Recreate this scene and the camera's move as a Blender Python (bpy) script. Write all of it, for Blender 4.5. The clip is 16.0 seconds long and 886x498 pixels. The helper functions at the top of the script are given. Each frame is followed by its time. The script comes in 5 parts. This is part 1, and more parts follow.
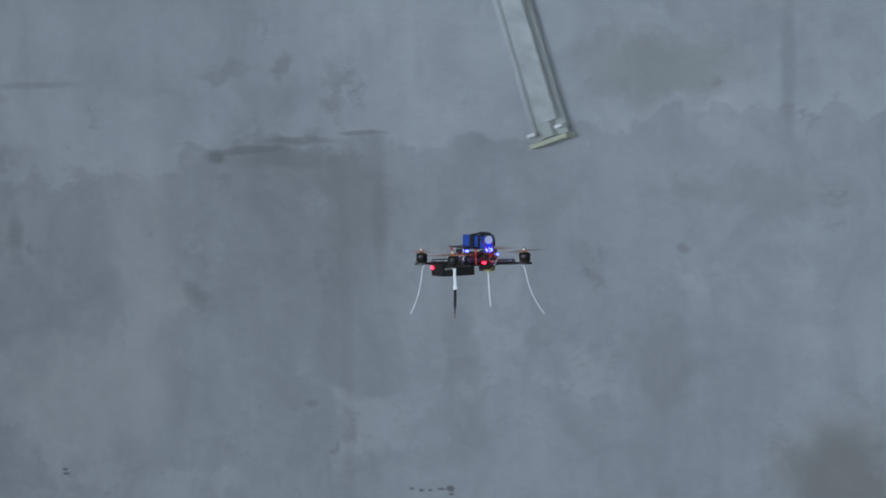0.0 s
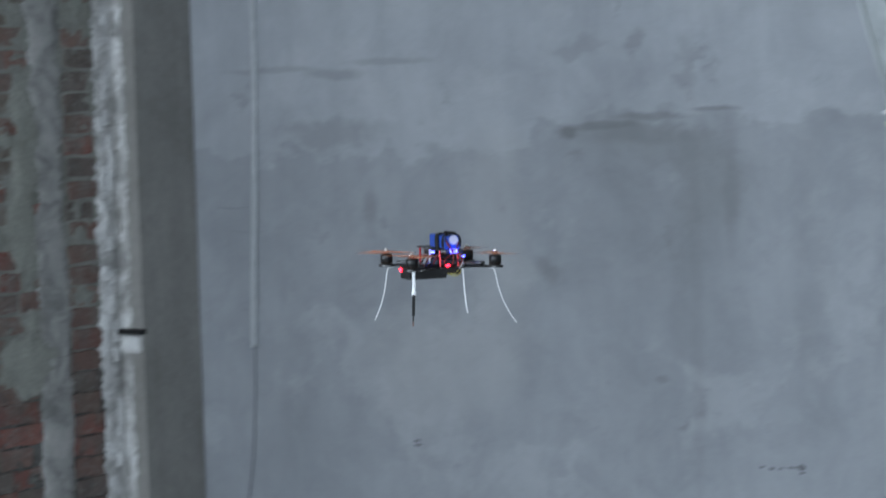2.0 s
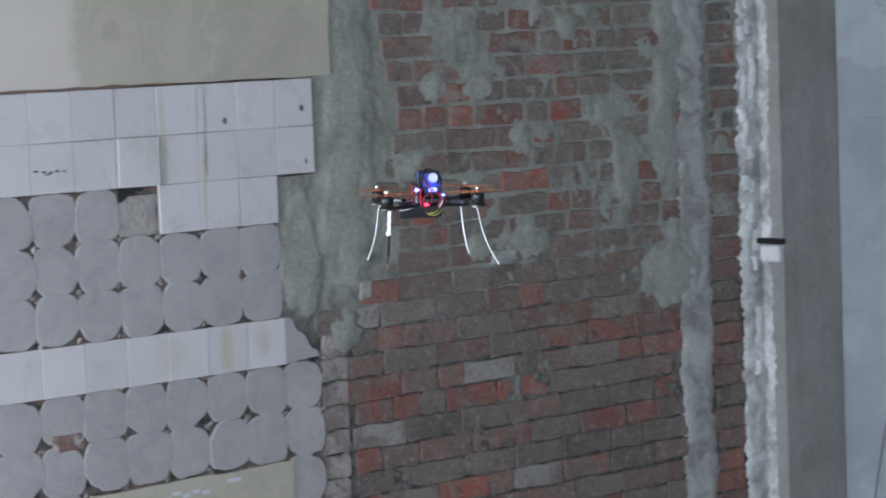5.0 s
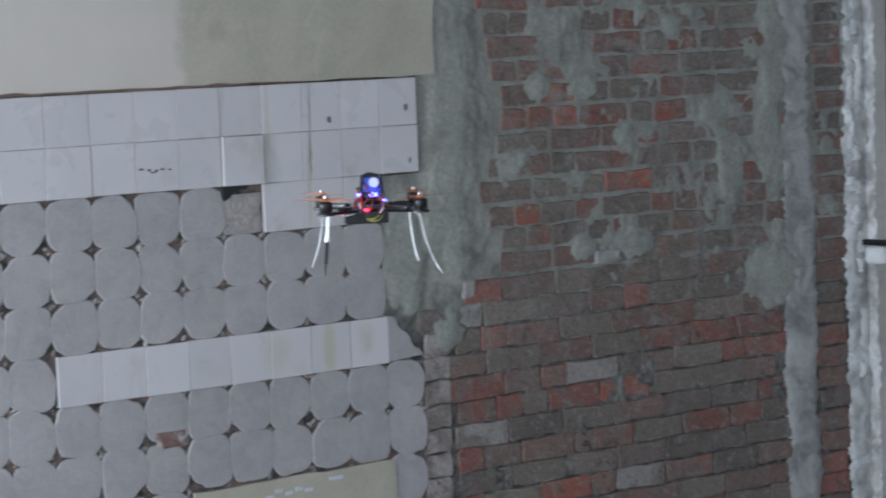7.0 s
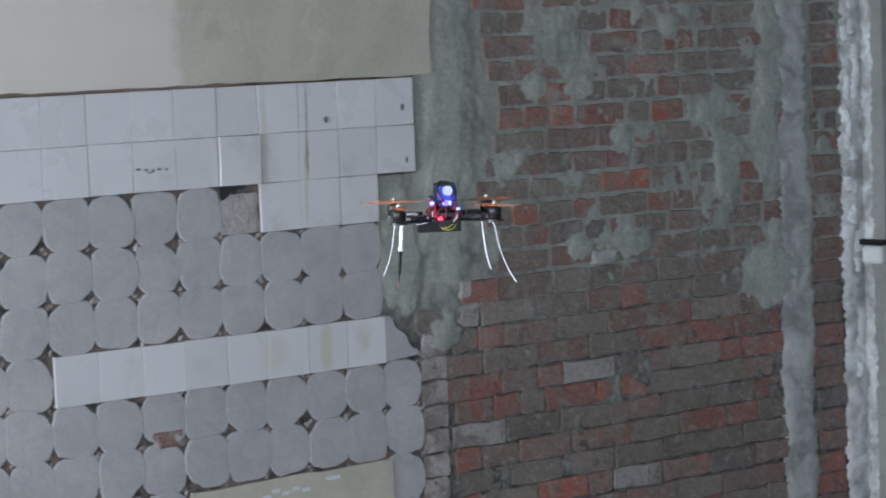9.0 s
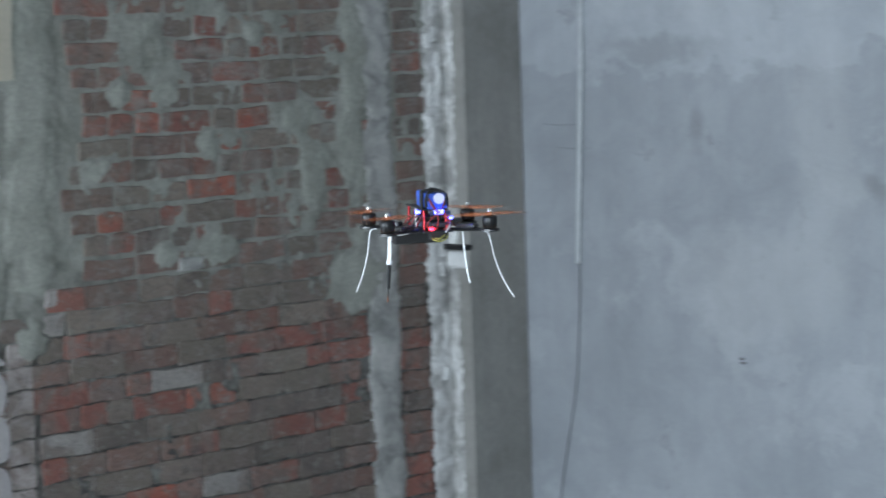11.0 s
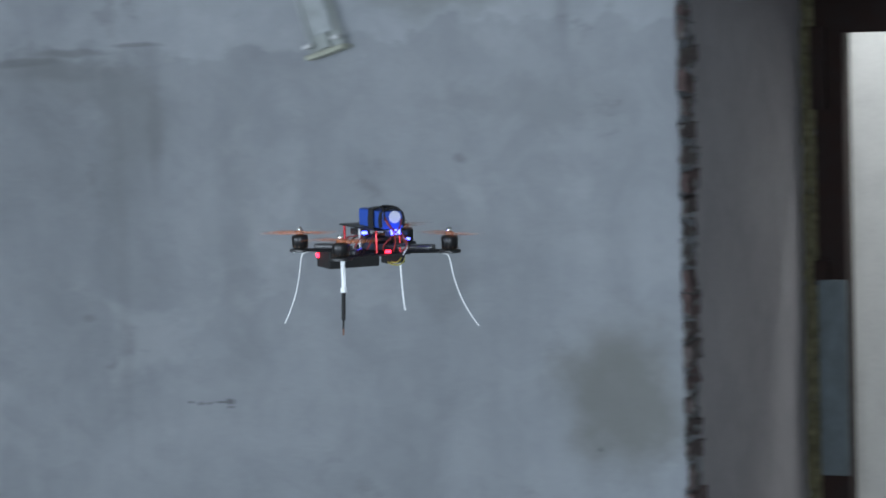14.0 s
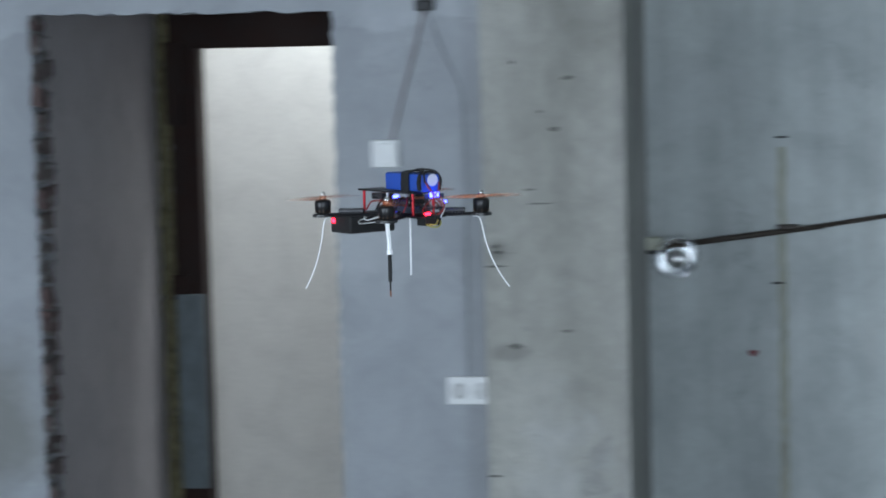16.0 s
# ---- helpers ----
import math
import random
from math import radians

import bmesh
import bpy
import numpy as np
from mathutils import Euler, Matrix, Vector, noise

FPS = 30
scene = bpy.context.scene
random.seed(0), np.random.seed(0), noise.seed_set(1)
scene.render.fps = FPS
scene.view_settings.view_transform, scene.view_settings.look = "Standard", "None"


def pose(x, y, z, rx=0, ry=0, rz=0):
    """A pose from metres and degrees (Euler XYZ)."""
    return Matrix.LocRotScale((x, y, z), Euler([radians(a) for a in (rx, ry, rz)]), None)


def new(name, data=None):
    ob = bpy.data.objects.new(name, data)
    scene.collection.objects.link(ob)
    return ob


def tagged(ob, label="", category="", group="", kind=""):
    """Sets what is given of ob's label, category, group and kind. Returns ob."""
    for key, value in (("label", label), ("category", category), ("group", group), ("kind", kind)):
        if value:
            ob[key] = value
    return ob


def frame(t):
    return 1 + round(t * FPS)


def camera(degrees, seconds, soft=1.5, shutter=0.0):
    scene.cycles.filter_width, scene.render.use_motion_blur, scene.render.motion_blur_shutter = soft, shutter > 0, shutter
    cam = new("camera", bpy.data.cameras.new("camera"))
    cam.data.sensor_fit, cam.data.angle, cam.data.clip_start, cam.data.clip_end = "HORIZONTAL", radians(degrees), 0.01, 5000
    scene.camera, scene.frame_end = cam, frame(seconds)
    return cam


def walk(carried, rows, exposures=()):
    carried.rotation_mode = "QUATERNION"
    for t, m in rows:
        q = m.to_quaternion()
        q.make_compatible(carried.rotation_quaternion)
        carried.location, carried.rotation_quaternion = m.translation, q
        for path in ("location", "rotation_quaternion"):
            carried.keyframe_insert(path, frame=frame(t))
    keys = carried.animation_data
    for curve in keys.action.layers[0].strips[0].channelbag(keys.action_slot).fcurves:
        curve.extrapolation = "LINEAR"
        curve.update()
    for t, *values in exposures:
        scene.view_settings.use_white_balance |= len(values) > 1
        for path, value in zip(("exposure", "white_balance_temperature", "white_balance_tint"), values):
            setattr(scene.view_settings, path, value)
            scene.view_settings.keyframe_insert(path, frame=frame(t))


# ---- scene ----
# Camera: held in one spot, turning after the aircraft. Rows: seconds, tilt, lean, turn.
EYE = (0.0, 0.0, 2.05)
TURNS = [
    (0.0, 86.791, 1.570, 26.898),
    (0.5, 86.667, 1.464, 28.917),
    (1.0, 86.690, 1.665, 32.187),
    (1.5, 86.706, 1.622, 33.351),
    (2.0, 86.458, 1.588, 34.813),
    (2.5, 84.856, 1.754, 37.836),
    (3.0, 84.540, 1.883, 39.434),
    (3.5, 84.721, 1.934, 41.529),
    (4.0, 84.779, 2.034, 43.799),
    (4.5, 84.842, 2.087, 46.731),
    (4.7, 84.848, 2.187, 48.245),
    (6.8, 84.940, 2.070, 50.970),
    (7.0, 84.953, 2.028, 51.508),
    (7.5, 84.960, 1.879, 52.151),
    (8.0, 84.978, 1.976, 52.095),
    (8.2, 84.970, 1.990, 52.110),
    (10.3, 84.845, 1.912, 46.031),
    (10.5, 84.822, 1.826, 44.643),
    (11.0, 84.794, 1.796, 42.135),
    (11.5, 84.783, 1.749, 39.730),
    (12.0, 84.762, 1.846, 37.096),
    (12.5, 84.715, 1.847, 33.725),
    (13.0, 84.689, 1.786, 29.201),
    (13.5, 84.664, 1.996, 25.308),
    (14.0, 84.648, 1.841, 21.849),
    (14.5, 84.609, 1.618, 18.282),
    (15.0, 84.589, 1.534, 14.100),
    (15.5, 84.593, 1.621, 11.333),
    (16.0, 84.592, 1.396, 7.428),
]
EXPOSURES = [(0.0, -0.25, 6400, 11), (1.5, -0.12, 6400, 11), (2.5, 0.0, 6450, 10), (3.5, 0.19, 6480, 10), (4.0, 0.30, 6480, 12), (4.5, 0.42, 6480, 14), (7.0, 0.22, 6480, 13.5), (8.2, 0.19, 6500, 13.5),
             (10.5, 0.48, 6480, 9), (11.0, 0.42, 6480, 9), (11.5, 0.27, 6480, 9), (12.5, -0.02, 6450, 9), (14.0, -0.22, 6380, 10), (16.0, -0.19, 6350, 10)]
cam = camera(19.77, 16.0, 1.8, 0.75)
walk(cam, [(t, pose(*EYE, rx, ry, rz)) for t, rx, ry, rz in TURNS], EXPOSURES)

# Flight of the aircraft: seconds, place of the rotor plane, heading.
FLIGHT = [
    (0.0, -2.550, 5.156, 1.710, 50.8),
    (0.5, -2.653, 4.965, 1.709, 50.1),
    (1.0, -2.726, 4.672, 1.733, 51.9),
    (1.5, -2.901, 4.568, 1.708, 51.4),
    (2.0, -2.973, 4.249, 1.712, 53.0),
    (2.5, -3.075, 4.001, 1.705, 51.5),
    (3.0, -3.273, 3.863, 1.700, 53.3),
    (3.5, -3.449, 3.723, 1.698, 53.8),
    (4.0, -3.572, 3.491, 1.684, 55.2),
    (4.5, -3.741, 3.344, 1.699, 56.7),
    (7.0, -3.835, 2.860, 1.724, 56.3),
    (7.5, -3.815, 2.899, 1.709, 55.3),
    (8.0, -3.838, 2.928, 1.707, 55.2),
    (8.2, -3.831, 2.920, 1.706, 55.5),
    (10.3, -3.287, 3.108, 1.706, 54.6),
    (10.5, -3.201, 3.146, 1.709, 54.0),
    (11.0, -2.946, 3.203, 1.707, 53.9),
    (11.5, -2.725, 3.261, 1.724, 51.9),
    (12.0, -2.503, 3.342, 1.740, 51.3),
    (12.5, -2.262, 3.380, 1.721, 49.3),
    (13.0, -2.034, 3.458, 1.713, 48.5),
    (13.5, -1.793, 3.484, 1.721, 47.2),
    (14.0, -1.550, 3.552, 1.705, 45.1),
    (14.5, -1.325, 3.631, 1.707, 44.3),
    (15.0, -1.078, 3.721, 1.718, 43.8),
    (15.5, -0.846, 3.794, 1.767, 45.2),
    (16.0, -0.578, 3.881, 1.751, 43.0),
]

# Plan of the room (metres)
XA = -6.496      # west wall, bricks and tiles
YB = 7.50        # north wall, grey plaster
YC = 8.62        # recessed wall past the pillar
XE, YS = 4.0, -3.5
TOP = 3.3
SHUT_W, SHUT_E, DOOR_TOP = -2.243, -1.315, 2.058


# ---------- light ----------
LIGHT = 280.0
world = bpy.data.worlds.new("world")
scene.world = world
world.use_nodes = True
wnt = world.node_tree
sky = wnt.nodes.new("ShaderNodeTexSky")
sky.sky_type = "NISHITA"
sky.sun_disc = False
sky.sun_elevation, sky.sun_rotation = radians(35), radians(150)
wnt.links.new(sky.outputs[0], wnt.nodes["Background"].inputs[0])
wnt.nodes["Background"].inputs[1].default_value = 0.08


def area_lamp(name, m, sx, sy, watts, colour):
    data = bpy.data.lights.new(name, "AREA")
    data.shape, data.size, data.size_y, data.energy, data.color = "RECTANGLE", sx, sy, watts, colour
    ob = new(name, data)
    ob.matrix_world = m
    return ob


WINDOWS = [(-4.6, 1.7), (0.7, 1.7)]     # centre and width of assumed south windows, unseen behind the camera
SIDE_WINDOW = (-1.7, 1.9)                # centre and width of the west window behind the camera
DAY = (0.76, 0.885, 1.0)
# lamps in the assumed windows; the second is placed to brighten the recessed wall
for (wx, ww), share in zip(WINDOWS, (0.95, 1.2)):
    area_lamp("unseen_window_light", pose(wx, YS + 0.03, 1.75, 90, 0, 0), ww - 0.1, 1.5, LIGHT * share, DAY)
area_lamp("unseen_window_light", pose(XA + 0.03, SIDE_WINDOW[0], 1.75, 0, -90, 0), 1.5, SIDE_WINDOW[1] - 0.1, LIGHT * 1.2, DAY)
area_lamp("back_room_light", pose(-1.5, 9.62, 2.9, 0, 0, 0), 0.9, 0.3, 43, (0.93, 1.0, 0.98))


# ---------- material helpers ----------
def material(name, rough=0.85, metal=0.0):
    m = bpy.data.materials.new(name)
    m.use_nodes = True
    b = m.node_tree.nodes["Principled BSDF"]
    b.inputs["Roughness"].default_value = rough
    b.inputs["Metallic"].default_value = metal
    return m, m.node_tree, b


def noise_of(nt, vec, scale, detail=4.0, rough=0.55, distort=0.0):
    n = nt.nodes.new("ShaderNodeTexNoise")
    n.inputs["Scale"].default_value = scale
    n.inputs["Detail"].default_value = detail
    n.inputs["Roughness"].default_value = rough
    n.inputs["Distortion"].default_value = distort
    if vec is not None:
        nt.links.new(vec, n.inputs["Vector"])
    return n


def ramp_of(nt, fac, stops):
    r = nt.nodes.new("ShaderNodeValToRGB")
    els = r.color_ramp.elements
    while len(els) < len(stops):
        els.new(0.5)
    for e, (p, c) in zip(els, stops):
        e.position = p
        e.color = (*c, 1) if len(c) == 3 else c
    nt.links.new(fac, r.inputs[0])
    return r.outputs[0]


def mix_of(nt, fac, a, b, how="MIX"):
    n = nt.nodes.new("ShaderNodeMix")
    n.data_type, n.blend_type = "RGBA", how
    for k, v in ((0, fac), (6, a), (7, b)):
        if isinstance(v, (int, float)):
            n.inputs[k].default_value = v
        elif isinstance(v, tuple):
            n.inputs[k].default_value = (*v, 1)
        else:
            nt.links.new(v, n.inputs[k])
    return n.outputs[2]


def maths(nt, op, a, b=0.0):
    n = nt.nodes.new("ShaderNodeMath")
    n.operation = op
    for k, v in ((0, a), (1, b)):
        if isinstance(v, (int, float)):
            n.inputs[k].default_value = v
        else:
            nt.links.new(v, n.inputs[k])
    return n.outputs[0]


def vmath(nt, op, a, b):
    n = nt.nodes.new("ShaderNodeVectorMath")
    n.operation = op
    for k, v in ((0, a), (1, b)):
        if isinstance(v, tuple):
            n.inputs[k].default_value = v
        elif v is not None:
            nt.links.new(v, n.inputs[k])
    return n


def span(nt, v, lo, hi, a=0.0, b=1.0, smooth=True):
    n = nt.nodes.new("ShaderNodeMapRange")
    n.interpolation_type = "SMOOTHSTEP" if smooth else "LINEAR"
    for k, x in ((1, lo), (2, hi), (3, a), (4, b)):
        n.inputs[k].default_value = x
    nt.links.new(v, n.inputs[0])
    return n.outputs[0]


def place_of(nt):
    return nt.nodes.new("ShaderNodeNewGeometry").outputs["Position"]


def blot(nt, warped, c, r, soft=0.5):
    """A ragged blot's mask: 1 inside, 0 outside."""
    q = vmath(nt, "DIVIDE", vmath(nt, "SUBTRACT", warped, c).outputs[0], r)
    ln = vmath(nt, "LENGTH", q.outputs[0], None).outputs["Value"]
    return span(nt, ln, 1.0 + soft, 1.0 - soft)


def bump_of(nt, b, height, strength, dist):
    n = nt.nodes.new("ShaderNodeBump")
    n.inputs["Strength"].default_value = strength
    n.inputs["Distance"].default_value = dist
    nt.links.new(height, n.inputs["Height"])
    nt.links.new(n.outputs[0], b.inputs["Normal"])


def rendered(name, stops, scale, rough=0.88, bump=0.25, dist=0.01, stains=(), grit=60.0, layer=None, streak=0.0, gritty=0.3, smudge=0.0):
    """Plaster, concrete or paint: clouds at two sizes, stains with a shape of their own, trowel relief."""
    m, nt, b = material(name, rough)
    pos = place_of(nt)
    big = noise_of(nt, pos, scale, 5, 0.55, 0.6)
    col = ramp_of(nt, big.outputs["Fac"], stops)
    small = noise_of(nt, pos, grit, 5, 0.6)
    col = mix_of(nt, gritty, col, ramp_of(nt, small.outputs["Fac"], [(0.3, (0.62, 0.62, 0.62)), (0.7, (1.0, 1.0, 1.0))]), "MULTIPLY")
    mid = noise_of(nt, pos, scale * 4.3, 4, 0.6, 1.0)
    col = mix_of(nt, 0.4, col, ramp_of(nt, mid.outputs["Fac"], [(0.33, (0.72, 0.72, 0.73)), (0.6, (1.0, 1.0, 1.0))]), "MULTIPLY")
    wob = noise_of(nt, pos, 6.0, 5, 0.62)
    warped = vmath(nt, "ADD", pos, vmath(nt, "MULTIPLY", vmath(nt, "SUBTRACT", wob.outputs["Color"], (0.5, 0.5, 0.5)).outputs[0], (0.34, 0.34, 0.34)).outputs[0]).outputs[0]
    height = maths(nt, "ADD", maths(nt, "MULTIPLY", small.outputs["Fac"], 0.35), mid.outputs["Fac"])
    if layer:
        zed, tint = layer
        sep = nt.nodes.new("ShaderNodeSeparateXYZ")
        nt.links.new(warped, sep.inputs[0])
        rise = span(nt, sep.outputs["X"], -5.0, -4.68, -0.12, 0.0)
        rise = maths(nt, "ADD", rise, span(nt, sep.outputs["X"], -3.4, -3.0, 0.0, 0.07))
        level = maths(nt, "SUBTRACT", sep.outputs["Z"], rise)
        up = span(nt, level, zed - 0.014, zed + 0.014)
        col = mix_of(nt, up, col, mix_of(nt, 1.0, col, tint, "MULTIPLY"))
        height = maths(nt, "ADD", height, maths(nt, "MULTIPLY", up, 0.3))
    if streak:
        low = vmath(nt, "MULTIPLY", pos, (9.0, 9.0, 0.7))
        runs = noise_of(nt, low.outputs[0], 1.0, 4, 0.6)
        col = mix_of(nt, streak, col, ramp_of(nt, runs.outputs["Fac"], [(0.35, (0.6, 0.6, 0.6)), (0.6, (1, 1, 1))]), "MULTIPLY")
    if smudge:
        sm = noise_of(nt, vmath(nt, "MULTIPLY", warped, (1.3, 1.3, 0.8)).outputs[0], 3.6, 6, 0.66)
        col = mix_of(nt, span(nt, sm.outputs["Fac"], 0.60, 0.72, 0.0, smudge), col, (0.17, 0.175, 0.18))
        pale = noise_of(nt, warped, 2.1, 5, 0.6)
        col = mix_of(nt, span(nt, pale.outputs["Fac"], 0.56, 0.70, 0.0, smudge * 0.7), col, (0.50, 0.52, 0.55))
    brushed = vmath(nt, "ADD", pos, vmath(nt, "MULTIPLY", vmath(nt, "SUBTRACT", wob.outputs["Color"], (0.5, 0.5, 0.5)).outputs[0], (0.16, 0.16, 0.045)).outputs[0]).outputs[0]
    upright = vmath(nt, "ADD", pos, vmath(nt, "MULTIPLY", vmath(nt, "SUBTRACT", wob.outputs["Color"], (0.5, 0.5, 0.5)).outputs[0], (0.05, 0.05, 0.2)).outputs[0]).outputs[0]
    for c, r, tint, k in stains:
        mask = maths(nt, "MULTIPLY", blot(nt, brushed if r[2] < 0.036 else upright if r[0] < 0.036 else warped, c, r), k)
        col = mix_of(nt, mask, col, tint)
    nt.links.new(col, b.inputs["Base Color"])
    bump_of(nt, b, height, bump, dist)
    return m


def plain(name, colour, rough=0.5, metal=0.0, vary=0.25, scale=40.0, bump=0.0):
    m, nt, b = material(name, rough, metal)
    tc = nt.nodes.new("ShaderNodeTexCoord")
    n = noise_of(nt, tc.outputs["Object"], scale, 4, 0.6)
    dark = tuple(c * (1 - vary) for c in colour)
    nt.links.new(ramp_of(nt, n.outputs["Fac"], [(0.3, dark), (0.7, colour)]), b.inputs["Base Color"])
    nt.links.new(span(nt, n.outputs["Fac"], 0.2, 0.8, max(rough - 0.1, 0.02), min(rough + 0.1, 1.0)), b.inputs["Roughness"])
    if bump:
        bump_of(nt, b, n.outputs["Fac"], bump, 0.003)
    return m


def glowing(name, colour, strength):
    m, nt, b = material(name, 0.3)
    b.inputs["Base Color"].default_value = (*colour, 1)
    b.inputs["Emission Color"].default_value = (*colour, 1)
    b.inputs["Emission Strength"].default_value = strength
    return m


# ---------- materials ----------
DK, LT, GN = (0.17, 0.175, 0.18), (0.46, 0.47, 0.48), (0.22, 0.235, 0.21)
B_STAINS = [
    ((-4.70, YB, 1.900), (0.04, 1, 0.020), DK, 0.75), ((-4.56, YB, 1.918), (0.16, 1, 0.014), DK, 0.6), ((-4.36, YB, 1.945), (0.13, 1, 0.012), DK, 0.5), ((-4.12, YB, 1.968), (0.09, 1, 0.008), DK, 0.55), ((-4.40, YB, 1.885), (0.24, 1, 0.030), DK, 0.35),
    ((-4.33, YB, 1.047), (0.022, 1, 0.014), DK, 0.45), ((-4.81, YB, 1.43), (0.05, 1, 0.035), DK, 0.28), ((-0.90, YB, 1.2), (0.035, 1, 0.9), DK, 0.3),
    ((-4.30, YB, 1.85), (0.24, 1, 0.06), DK, 0.22), ((-4.22, YB, 2.10), (0.05, 1, 0.10), DK, 0.32),
    ((-4.43, YB, 2.22), (0.05, 1, 0.04), DK, 0.4), ((-4.66, YB, 2.19), (0.10, 1, 0.04), DK, 0.3),
    ((-6.0, YB, 2.145), (0.22, 1, 0.012), DK, 0.3), ((-5.70, YB, 2.125), (0.13, 1, 0.018), DK, 0.35), ((-5.45, YB, 2.165), (0.17, 1, 0.012), DK, 0.3), ((-4.12, YB, 1.72), (0.12, 1, 0.16), DK, 0.3),
    ((-3.02, YB, 2.16), (0.28, 1, 0.10), GN, 0.45), ((-2.44, YB, 0.84), (0.19, 1, 0.23), (0.19, 0.19, 0.18), 0.75),
    ((-4.78, YB, 1.42), (0.06, 1, 0.05), DK, 0.35), ((-2.94, YB, 1.585), (0.022, 1, 0.016), DK, 0.5), ((-3.05, YB, 1.20), (0.10, 1, 0.12), DK, 0.22),
    ((-5.0, YB, 1.5), (0.12, 1, 0.5), LT, 0.25), ((-3.75, YB, 1.35), (0.06, 1, 0.5), DK, 0.15),
    ((-2.75, YB, 1.75), (0.35, 1, 0.06), DK, 0.2), ((-5.75, YB, 1.9), (0.22, 1, 0.05), DK, 0.35),
    ((-5.55, YB, 1.62), (0.03, 1, 0.09), DK, 0.4), ((-5.3, YB, 1.05), (0.3, 1, 0.2), LT, 0.3),
    ((-4.195, YB, 1.25), (0.024, 1, 0.60), DK, 0.17), ((-4.06, YB, 1.66), (0.03, 1, 0.16), DK, 0.3), ((-2.605, YB, 2.17), (0.022, 1, 0.2), DK, 0.26),
]
mat_b = rendered("grey_plaster", [(0.25, (0.275, 0.29, 0.315)), (0.5, (0.345, 0.365, 0.395)), (0.75, (0.405, 0.425, 0.455))], 1.1,
                 0.9, 0.35, 0.012, B_STAINS, 55.0, (1.945, (1.17, 1.17, 1.17)), 0.15, 0.13, 0.45)
mat_c = rendered("smooth_grey_plaster", [(0.25, (0.42, 0.455, 0.46)), (0.55, (0.57, 0.61, 0.615)), (0.8, (0.65, 0.69, 0.69))], 1.6,
                 0.85, 0.3, 0.01, [((0.49, YC, 1.50), (0.11, 1, 0.07), (0.55, 0.57, 0.57), 0.5), ((0.33, YC, 0.91), (0.04, 1, 0.11), (0.55, 0.57, 0.57), 0.4)], 40.0, None, 0.35, 0.2, 0.3)
mat_pillar = rendered("cast_concrete", [(0.2, (0.29, 0.287, 0.265)), (0.5, (0.405, 0.402, 0.375)), (0.8, (0.49, 0.487, 0.455))], 2.2,
                      0.92, 0.75, 0.016, [((-0.79, 7.45, 1.03), (0.05, 1, 0.022), (0.16, 0.16, 0.15), 0.5), ((-0.82, 7.45, 1.33), (0.03, 1, 0.03), (0.16, 0.16, 0.15), 0.6)], 30.0, None, 0.35, 0.3, 0.4)
mat_column = rendered("column_concrete", [(0.25, (0.27, 0.262, 0.245)), (0.55, (0.345, 0.335, 0.318)), (0.8, (0.40, 0.39, 0.37))], 2.6,
                      0.92, 0.5, 0.01, (), 45.0, None, 0.3)
mat_tan = rendered("old_tan_paint", [(0.3, (0.47, 0.43, 0.345)), (0.5, (0.515, 0.475, 0.385)), (0.7, (0.55, 0.505, 0.415))], 1.3,
                   0.7, 0.12, 0.006, [((XA, 4.42, 2.0), (1, 0.012, 0.35), (0.40, 0.36, 0.28), 0.3), ((XA, 4.62, 2.05), (1, 0.01, 0.3), (0.60, 0.57, 0.5), 0.3), ((XA, 4.3, 2.05), (1, 0.03, 0.03), (0.36, 0.32, 0.25), 0.5)], 70.0)


def repaint(m):
    """A paler coat that ends along a soft upright edge."""
    nt = m.node_tree
    b = nt.nodes["Principled BSDF"]
    under = b.inputs["Base Color"].links[0].from_socket
    pos = place_of(nt)
    sep = nt.nodes.new("ShaderNodeSeparateXYZ")
    nt.links.new(pos, sep.inputs[0])
    wob = noise_of(nt, pos, 12.0, 4, 0.6)
    side = maths(nt, "ADD", sep.outputs["Y"], maths(nt, "MULTIPLY", maths(nt, "SUBTRACT", wob.outputs["Fac"], 0.5), 0.10))
    pale = ramp_of(nt, noise_of(nt, pos, 2.0, 5, 0.6).outputs["Fac"], [(0.3, (0.60, 0.54, 0.485)), (0.7, (0.67, 0.605, 0.55))])
    high = span(nt, sep.outputs["Z"], 1.0, 1.1)
    nt.links.new(mix_of(nt, maths(nt, "MULTIPLY", span(nt, side, 4.18, 4.12), high), under, pale), b.inputs["Base Color"])


repaint(mat_tan)
mat_bed = rendered("old_mortar_bed", [(0.36, (0.055, 0.05, 0.047)), (0.5, (0.16, 0.14, 0.13)), (0.64, (0.25, 0.15, 0.125))], 22.0,
                   0.95, 0.8, 0.012, (), 80.0)
mat_mortar = rendered("mortar", [(0.3, (0.20, 0.20, 0.19)), (0.6, (0.30, 0.30, 0.28)), (0.8, (0.38, 0.37, 0.35))], 4.0,
                      0.95, 0.9, 0.012, (), 70.0)
mat_white = rendered("white_plaster", [(0.36, (0.34, 0.335, 0.325)), (0.5, (0.56, 0.555, 0.545)), (0.64, (0.78, 0.78, 0.775))], 11.0,
                     0.9, 0.6, 0.008, (), 60.0)
mat_bright = rendered("bright_plaster", [(0.3, (0.70, 0.70, 0.695)), (0.7, (0.84, 0.84, 0.83))], 9.0, 0.9, 0.6, 0.008, (), 60.0)
mat_broken = rendered("broken_brick", [(0.35, (0.42, 0.37, 0.35)), (0.55, (0.27, 0.15, 0.13))], 22.0, 0.95, 0.8, 0.01, (), 60.0)
